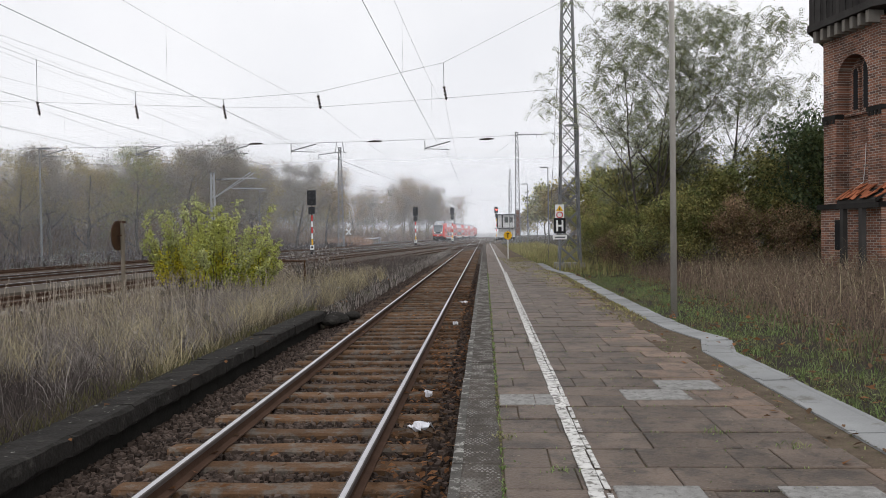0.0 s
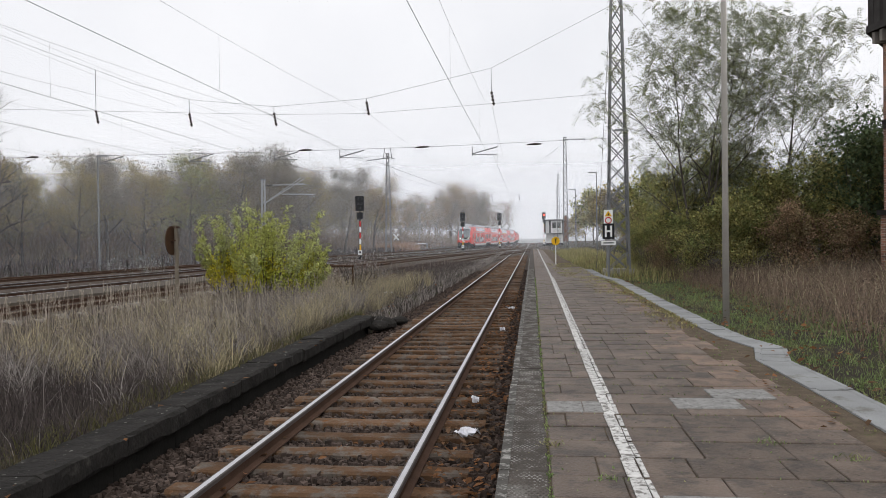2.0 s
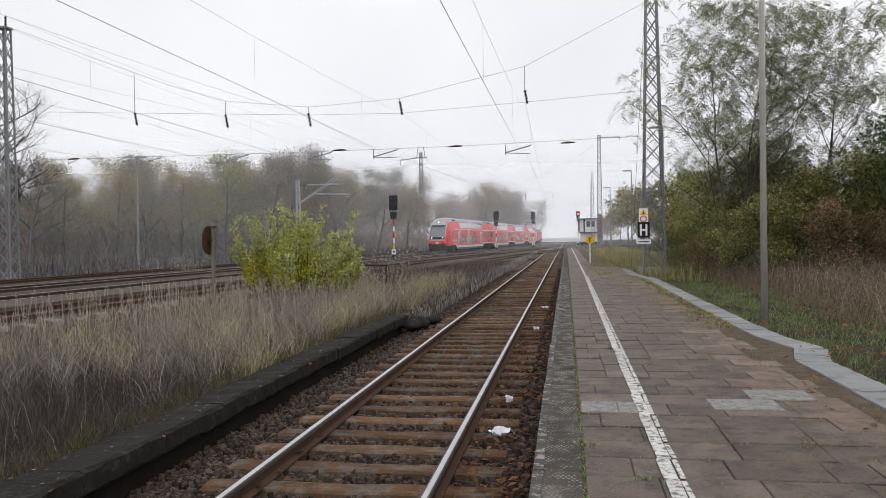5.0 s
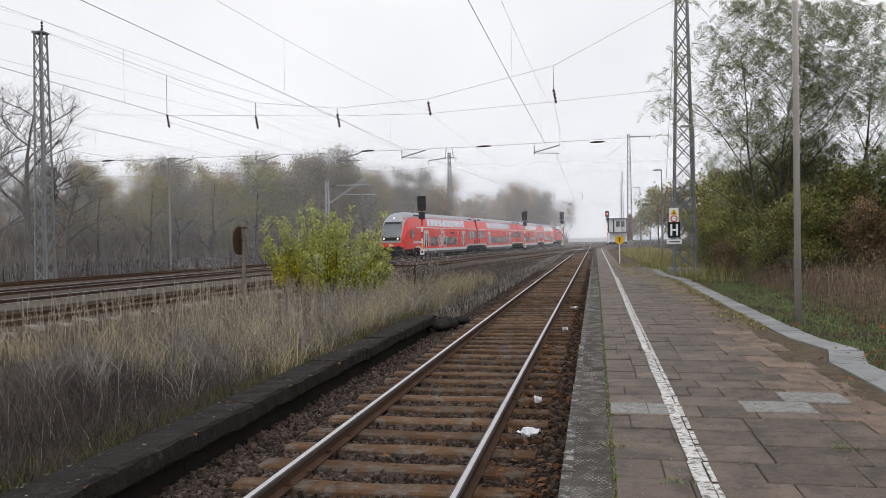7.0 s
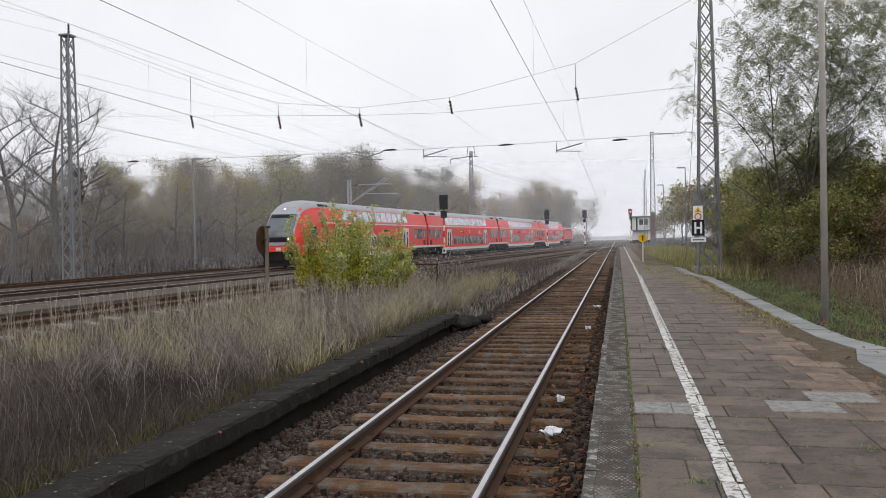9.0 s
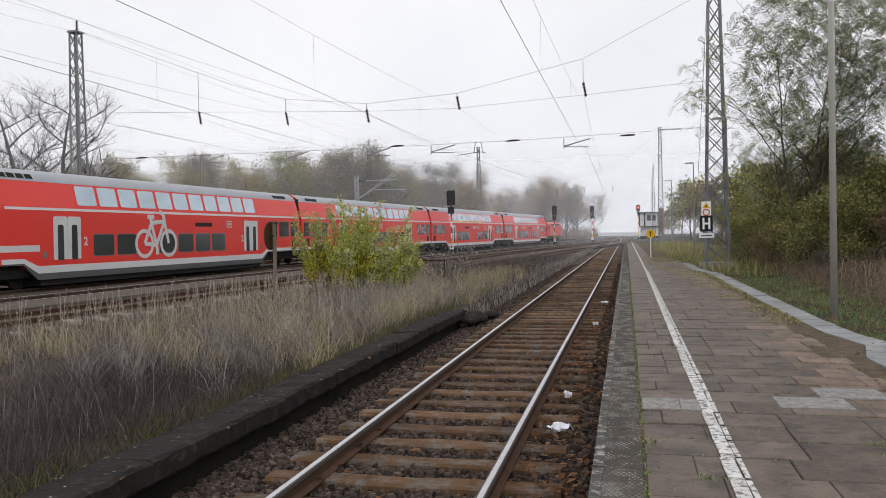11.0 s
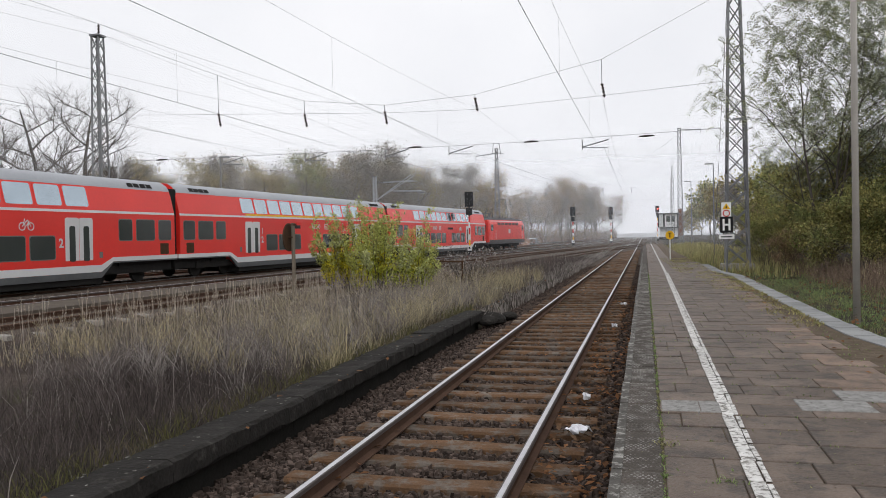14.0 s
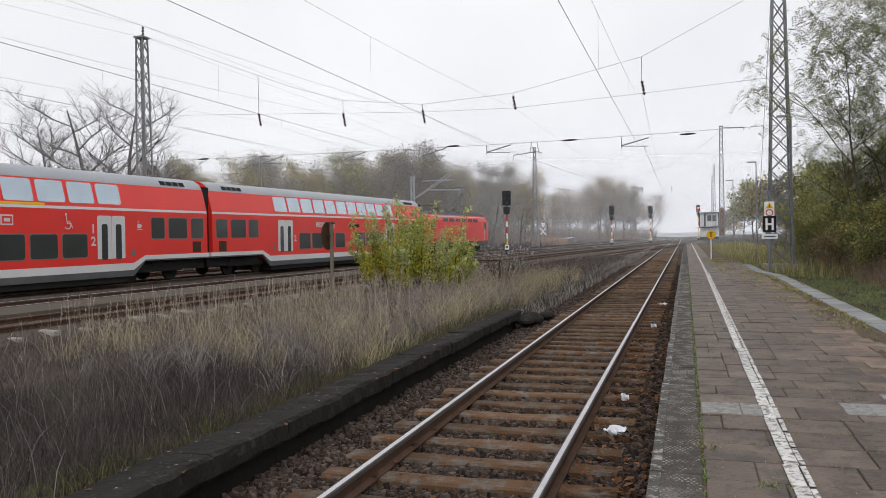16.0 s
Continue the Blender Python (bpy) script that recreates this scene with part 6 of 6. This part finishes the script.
def build_signals():
    signal((-17.23, 78, -0.1), 6.45, "tall light signal with red, white and yellow banded mast")
    signal((-11.4, 130, -0.1), 6.4, "light signal with banded mast between the tracks")
    signal((-6.3, 154, -0.1), 7.0, "light signal with banded mast beside the platform track")
    signal((2.75, 186, 0.0), 7.9, "light signal showing red before the signal box", lit=True)
    # stop board
    s = thing("stop_board", "black stop board with a white H under a warning sign", "railway sign", (3.12, 33.0, PLAT))
    part("post", Mesh().tube((0, 0.06, -0.2), (0, 0.06, 2.6), 0.045, 10), GALV, s)
    wp = part("warning_plate", Mesh().box((0, 0, 2.35), (0.36, 0.02, 0.56)), WHITE, s)
    part("triangle", Mesh().prism([(-0.15, 2.36), (0.15, 2.36), (0, 2.60)], "y", -0.018, -0.011), YELL, wp, "yellow warning triangle")
    part("triangle_mark", Mesh().prism([(-0.03, 2.40), (0.04, 2.40), (0.0, 2.53)], "y", -0.023, -0.016), BLACK, wp)
    ring = Mesh()
    pts = [(0.12 * math.cos(a), -0.016, 2.2 + 0.12 * math.sin(a)) for a in np.linspace(0, 2 * math.pi, 17)]
    ring.path(pts, 0.02, 4)
    part("ban_ring", ring, REDP, wp)
    hb = part("board", Mesh().box((0, -0.03, 1.75), (0.48, 0.025, 0.63)), BLACK, s)
    part("letter", Mesh().box((-0.11, -0.048, 1.75), (0.075, 0.012, 0.46)).box((0.11, -0.048, 1.75), (0.075, 0.012, 0.46)).box((0, -0.048, 1.75), (0.16, 0.012, 0.075)), WHITE, hb, "white letter H")
    st = part("plate", Mesh().box((0, -0.03, 1.27), (0.58, 0.025, 0.18)), WHITE, s)
    part("text_bar", Mesh().box((0, -0.046, 1.27), (0.42, 0.008, 0.05)), TSKIRT, st)
    y = thing("yellow_sign", "small orange-yellow round sign on a pale post", "railway sign", (1.32, 45.2, PLAT))
    part("post", Mesh().tube((0, 0.03, -0.2), (0, 0.03, 1.35), 0.03, 8), WHITE, y)
    pl = part("plate", Mesh().disc((0, 0, 1.33), 0.25, 0.02, "y", 8), YELL, y)
    part("mark", Mesh().box((0, -0.016, 1.33), (0.05, 0.01, 0.26)).box((0, -0.016, 1.44), (0.16, 0.01, 0.04)), BLACK, pl)
    d = thing("round_sign", "rusty round sign plate turned away on a timber post", "railway sign", (-10.85, 23.1, -0.1), turn=0)
    part("post", Mesh().tube((0, 0, -0.2), (0, 0, 2.5), 0.065, 8), POST, d)
    part("plate", Mesh().disc((-0.14, 0, 2.05), 0.45, 0.03, "x", 24), RUSTD, d)
    part("bracket", Mesh().box((-0.06, 0, 2.05), (0.16, 0.2, 0.05)).box((0, 0, 2.45), (0.2, 0.12, 0.06)), RUSTD, d)
    b = thing("low_rail", "low rusty rail on short posts in the grass", "rail", (-6.9, 29.6, 0))
    part("bar", Mesh().tube((-1.6, 0, 0.92), (0.1, 0, 0.9), 0.035, 6), RUSTD, b)
    for x in (0.05, -1.5):
        part("post", Mesh().tube((x, 0, -0.3), (x, 0, 0.92), 0.035, 6), RUSTD, b)
    g = thing("level_crossing_barrier", "white lowered barrier arm at the level crossing", "barrier", (-23.2, 172, -0.1))
    part("arm", Mesh().tube((0, 0, 1.2), (-5.0, 0, 0.85), 0.09, 6), WHITE, g)
    part("stand", Mesh().box((0.15, 0, 0.6), (0.4, 0.5, 1.4)), GALV, g)
    c = thing("crossing_sign", "white and red crossing sign on a post", "road sign", (-29.2, 168, -0.1))
    part("post", Mesh().tube((0, 0, 0), (0, 0, 2.8), 0.05, 6), GALV, c)
    part("blade", Mesh().box((0, 0, 0), (0.25, 0.05, 1.7), pose(0, -0.06, 2.6, 0, 40, 0)), WHITE, c)
    part("blade", Mesh().box((0, 0, 0), (0.25, 0.05, 1.7), pose(0, -0.10, 2.6, 0, -40, 0)), WHITE, c)
    part("triangle", Mesh().prism([(-0.5, 4.4), (0.5, 4.4), (0, 3.6)], "y", -0.05, 0.0), WHITE, c)
    x = thing("crossing_planks", "grey planks across the track at the level crossing", "level crossing", (OWN_X, 124, 0), kind="structure")
    for k in range(5):
        part("plank", Mesh().slab((0, k * 0.5, -0.02), (1.3, 0.45, 0.1), 0.01), SLABN, x)
        part("plank", Mesh().slab((-1.5, k * 0.5, -0.03), (1.2, 0.45, 0.1), 0.01), SLABN, x)


def build_signal_box():
    b = thing("signal_box", "small two-storey signal box with white upper storey", "building", (5.3, 195, 0))
    part("lower_wall", Mesh().box((0.2, 2, 1.6), (4.2, 5, 3.4)), PLASTER, b)
    part("upper_wall", Mesh().box((0, 2, 4.6), (4.5, 5.6, 3.0)), PLASTER, b)
    part("roof", Mesh().box((0, 2, 6.25), (5.4, 6.6, 0.3)), TSKIRT, b)
    for x in (-2.2, 2.2, -0.95):
        part("corner_post", Mesh().box((x, -0.84, 4.6), (0.35, 0.1, 3.0)), TDARK, b)
    for x in (0.05, 1.15):
        w = part("window", Mesh().box((x, -0.83, 5.0), (0.95, 0.08, 1.4)), FRAME, b)
        part("pane", Mesh().box((x, -0.88, 5.0), (0.75, 0.03, 1.2)), GLASS, w)
    part("gallery", Mesh().box((-0.2, -1.0, 2.9), (5.4, 0.6, 0.15)), TDARK, b)
    part("plinth", Mesh().box((0.2, 2, 0.3), (4.4, 5.2, 0.8)), TDARK, b)
    part("chimney", Mesh().box((2.9, 2, 4.2), (1.0, 1.4, 6.4)), BRICK, b)


# ---------- water tower ----------
def brick_mat(name, along):
    m = bpy.data.materials.new(name)
    m.use_nodes = True
    n, l = m.node_tree.nodes, m.node_tree.links
    b = n["Principled BSDF"]
    b.inputs["Roughness"].default_value = 0.92
    tc, dot, sep, comb, br = (n.new("ShaderNode" + k) for k in ("TexCoord", "VectorMath", "SeparateXYZ", "CombineXYZ", "TexBrick"))
    dot.operation = "DOT_PRODUCT"
    dot.inputs[1].default_value = along
    l.new(tc.outputs["Object"], dot.inputs[0])
    l.new(tc.outputs["Object"], sep.inputs[0])
    l.new(dot.outputs["Value"], comb.inputs[0])
    l.new(sep.outputs["Z"], comb.inputs[1])
    l.new(comb.outputs[0], br.inputs["Vector"])
    br.inputs["Scale"].default_value = 1.0
    br.inputs["Brick Width"].default_value, br.inputs["Row Height"].default_value = 0.26, 0.078
    br.inputs["Mortar Size"].default_value, br.inputs["Mortar Smooth"].default_value = 0.009, 0.3
    br.inputs["Color1"].default_value, br.inputs["Color2"].default_value = (0.38, 0.165, 0.10, 1), (0.13, 0.07, 0.054, 1)
    br.inputs["Mortar"].default_value = (0.48, 0.44, 0.39, 1)
    st, mul = n.new("ShaderNodeTexNoise"), n.new("ShaderNodeMixRGB")
    st.inputs["Scale"].default_value, st.inputs["Detail"].default_value = 1.3, 6
    mul.blend_type, mul.inputs[0].default_value = "MULTIPLY", 0.75
    rp = n.new("ShaderNodeValToRGB")
    rp.color_ramp.elements[0].position, rp.color_ramp.elements[1].position = 0.32, 0.62
    rp.color_ramp.elements[0].color = (0.35, 0.33, 0.32, 1)
    l.new(tc.outputs["Object"], st.inputs["Vector"])
    l.new(st.outputs["Fac"], rp.inputs[0])
    l.new(br.outputs["Color"], mul.inputs[1])
    l.new(rp.outputs[0], mul.inputs[2])
    l.new(mul.outputs[0], b.inputs["Base Color"])
    bp = n.new("ShaderNodeBump")
    bp.inputs["Strength"].default_value, bp.inputs["Distance"].default_value, bp.invert = 0.9, 0.012, True
    l.new(br.outputs["Fac"], bp.inputs["Height"])
    l.new(bp.outputs[0], b.inputs["Normal"])
    return m


def build_tower():
    """Octagonal; u runs along the face towards the platform, w out of it."""
    side, apo = 2.76, 3.33
    turn = math.degrees(math.atan2(-0.98, 0.2))
    t = thing("water_tower", "old red brick water tower with a dark boarded tank", "water tower", (11.18, 26.6, 0.1), turn=turn)
    wall = brick_mat("tower_brick", (1, 0, 0))
    end = brick_mat("tower_brick_reveal", (0, 1, 0))
    # local x along the face, local y into the tower
    ring = [(side / 2 + (apo - 0.44) / math.cos(math.pi / 8) * math.cos(math.pi / 8 + k * math.pi / 4), apo + (apo - 0.44) / math.cos(math.pi / 8) * math.sin(math.pi / 8 + k * math.pi / 4)) for k in range(8)]
    part("shaft", Mesh().prism(ring, "z", -0.5, 8.3), wall, t)
    for k, (u0, u1) in enumerate(((0.0, 0.62), (2.14, side))):
        part("pilaster", Mesh().box(((u0 + u1) / 2, 0.22, 4.1), (u1 - u0, 0.46, 7.8)), wall, t)
        part("reveal", Mesh().box((u1 + 0.003 if k == 0 else u0 - 0.003, 0.235, 4.0), (0.006, 0.42, 5.0)), end, t)
        part("string_course", Mesh().box(((u0 + u1) / 2, 0.1, 5.34), (u1 - u0 + 0.06, 0.3, 0.14)), TDARK, t)
        for d in range(4):
            part("dentil", Mesh().box((u0 + (u1 - u0) * (d + 0.5) / 4, -0.03, 5.2), (0.07, 0.06, 0.14)), TIMBER, t)
    part("plinth", Mesh().box((side / 2, 0.06, 1.1), (side + 0.1, 0.3, 2.6)), wall, t)
    part("plinth_cornice", Mesh().box((side / 2, 0.02, 2.46), (side + 0.2, 0.42, 0.16)), TDARK, t)
    # upper panel with an arched opening
    m = Mesh()
    uc, r, zs, z0, z1 = 1.38, 0.72, 6.45, 5.42, 8.1
    arch = [(uc - r, z0)] + [(uc - r * math.cos(a), zs + r * math.sin(a)) for a in np.linspace(0, math.pi, 15)] + [(uc + r, z0)]
    outer = [(0.62, z0)] + [(0.62 + (1.52) * i / 14, z1) for i in range(15)] + [(2.14, z0)]
    n = len(arch)
    v = [(u, y, z) for y in (0.02, 0.45) for u, z in arch] + [(u, y, z) for y in (0.02, 0.45) for u, z in outer]
    f = [(i, i + 1, 2 * n + i + 1, 2 * n + i) for i in range(n - 1)] + [(i, n + i, n + i + 1, i + 1) for i in range(n - 1)]
    part("arch_panel", m.add(v, f), wall, t)
    for u, w, h in ((1.08, 0.2, 1.25), (1.62, 0.34, 1.45)):
        fr = part("window", Mesh().prism([(u - w / 2 - 0.07, 5.45), (u + w / 2 + 0.07, 5.45), (u + w / 2 + 0.07, 5.45 + h), (u + w / 4, 5.62 + h), (u - w / 4, 5.62 + h), (u - w / 2 - 0.07, 5.45 + h)], "y", 0.36, 0.47), wall, t)
        part("pane", Mesh().prism([(u - w / 2, 5.5), (u + w / 2, 5.5), (u + w / 2, 5.42 + h), (u + w / 4, 5.54 + h), (u - w / 4, 5.54 + h), (u - w / 2, 5.42 + h)], "y", 0.35, 0.40), BLACK, fr)
    part("sill_course", Mesh().box((uc, 0.38, 5.38), (1.5, 0.16, 0.12)), wall, t)
    lw = part("window", Mesh().box((0.95, -0.10, 1.55), (0.5, 0.04, 0.95)), TIMBER, t, "dark low arched opening")
    part("pane", Mesh().box((0.95, -0.13, 1.5), (0.36, 0.03, 0.8)), BLACK, lw)
    part("cable", Mesh().path([(1.5, 0.40, 4.4), (1.45, 0.40, 3.7), (1.4, 0.38, 3.2), (1.15, 0.2, 2.95)], 0.015, 4), WHITE, t)
    # corbels and tank
    for k in range(8):
        part("corbel", Mesh().box((0.1 + 0.36 * k, -0.14, 8.0), (0.14, 0.5, 0.36)), MORTAR, t)
    big = lambda e: [(side / 2 + (apo + e) / math.cos(math.pi / 8) * math.cos(math.pi / 8 + k * math.pi / 4), apo + (apo + e) / math.cos(math.pi / 8) * math.sin(math.pi / 8 + k * math.pi / 4)) for k in range(8)]
    part("tank_ring", Mesh().prism(big(0.46), "z", 8.2, 8.42), TIMBER, t)
    tank = part("tank", Mesh().prism(big(0.38), "z", 8.42, 12.5), TIMBER, t, "dark vertical board cladding")
    bs = side + 0.32
    for k in range(20):
        part("board", Mesh().box((side / 2 - bs / 2 + bs * (k + 0.5) / 20, -0.395 - 0.012 * (k % 2), 10.4), (bs / 20 - 0.012, 0.03, 3.95)), TIMBER, tank)
    roof = big(0.7)
    part("roof", Mesh().add([(x, y, 12.5) for x, y in roof] + [(side / 2, apo, 14.6)], [(i, (i + 1) % 8, 8) for i in range(8)] + [tuple(range(8))[::-1]]), TDARK, t)
    # lean-to roof with loose tiles
    c = part("canopy", Mesh().add([(1.5, -0.05, 2.95), (3.2, -0.05, 2.95), (3.2, -0.6, 2.6), (1.5, -0.6, 2.6), (1.5, -0.05, 2.85), (3.2, -0.05, 2.85), (3.2, -0.6, 2.5), (1.5, -0.6, 2.5)], [(0, 3, 2, 1), (4, 5, 6, 7), (0, 1, 5, 4), (1, 2, 6, 5), (2, 3, 7, 6), (3, 0, 4, 7)]), TIMBER, t)
    rng = random.Random(8)
    tile = Mesh().prism([(-0.11, 0), (-0.05, 0.03), (0.05, 0.0), (0.11, 0.03), (0.11, 0.015), (0.05, -0.015), (-0.05, 0.015), (-0.11, -0.015)], "y", -0.19, 0.19).data("roof_tile")
    for i in range(9):
        for j in range(3):
            if rng.random() < 0.25:
                continue
            part("roof_tile", tile, TILE, c).matrix_basis = pose(1.55 + 0.225 * i, -0.1 - 0.2 * j, 2.98 - 0.126 * j + rng.uniform(0, 0.05), 32 + rng.uniform(-8, 8), rng.uniform(-6, 6), rng.uniform(-14, 14))
    part("beam", Mesh().box((2.35, -0.55, 2.43), (1.7, 0.14, 0.16)), TIMBER, t)
    for u in (1.75, 2.6):
        part("post", Mesh().box((u, -0.55, 1.0), (0.15, 0.15, 2.7)), TIMBER, t)


def crumple(name, label, at, size, seed):
    rng = random.Random(seed)
    n = 6
    v = [(size * (i / n - 0.5) + rng.uniform(-0.02, 0.02), size * 0.8 * (j / n - 0.5) + rng.uniform(-0.02, 0.02), 0.04 + rng.uniform(-0.035, 0.05)) for j in range(n + 1) for i in range(n + 1)]
    f = [(j * (n + 1) + i, j * (n + 1) + i + 1, (j + 1) * (n + 1) + i + 1, (j + 1) * (n + 1) + i) for j in range(n) for i in range(n)]
    t = thing(name, label, "litter", at, "litter by the track", turn=seed * 40)
    ob = part("sheet", Mesh().add(v, f), PAPER, t)
    return t


def build_litter():
    crumple("paper_bag", "crumpled white paper bag on the ballast", (-0.70, 8.0, -0.13), 0.22, 1)
    crumple("paper_scrap", "white scrap of paper on the ballast", (-0.62, 22.4, -0.13), 0.26, 2)
    crumple("paper_scrap", "white scrap of paper on the ballast", (-0.72, 9.6, -0.13), 0.09, 3)
    crumple("plastic_scrap", "white plastic scrap in the grass", (-4.75, 25.6, 0.1), 0.24, 4)
    crumple("paper_scrap", "white scrap of paper on the ballast", (-0.66, 17.2, -0.13), 0.1, 5)
    rng = random.Random(6)
    row = thing("concrete_stubs", "pale weathered concrete sleeper ends along a disused track", "sleeper ends", kind="structure")
    y = 9.0
    while y < 30:
        part("stub", Mesh().slab((0, 0, 0), (0.4, 0.17, 0.12), 0.02), CONC, row).matrix_basis = pose(line_x(y, 10.9), y, -0.05 + rng.uniform(-0.05, 0.03), 0, rng.uniform(-6, 6), rng.uniform(-8, 8))
        y += 0.9 + (0.9 if rng.random() < 0.25 else 0)


def build_mist():
    # over the damp ground before the woods
    m = Mesh()
    pts = [(line_x(y, -9.5), y) for y in range(-20, 200, 20)]
    m.add([(x, y, z) for x, y in pts for z in (-0.1, 22)], [(2 * i, 2 * i + 2, 2 * i + 3, 2 * i + 1) for i in range(len(pts) - 1)])
    tagged(part("fog_bank", m, mist("fog", 22, 0.08, 3)), "thin bank of autumn fog before the woods", "fog", "", "stuff")
    for k, (y, share, height) in enumerate(((60, 0.018, 22), (98, 0.035, 26), (140, 0.05, 32), (206, 0.075, 38), (262, 0.10, 46), (345, 0.5, 52))):
        m = Mesh().add([(-700, y, -0.1), (500, y, -0.1), (500, y, height), (-700, y, height)], [(0, 1, 2, 3)])
        tagged(part("fog_bank", m, mist("fog", height, share, height * 0.12)), "thin bank of autumn fog over the line", "fog", "", "stuff")


build_wires()
build_signals()
build_signal_box()
build_tower()
build_litter()
build_bush()
build_right_trees()
build_woods()
build_grass()
build_mist()

motions()
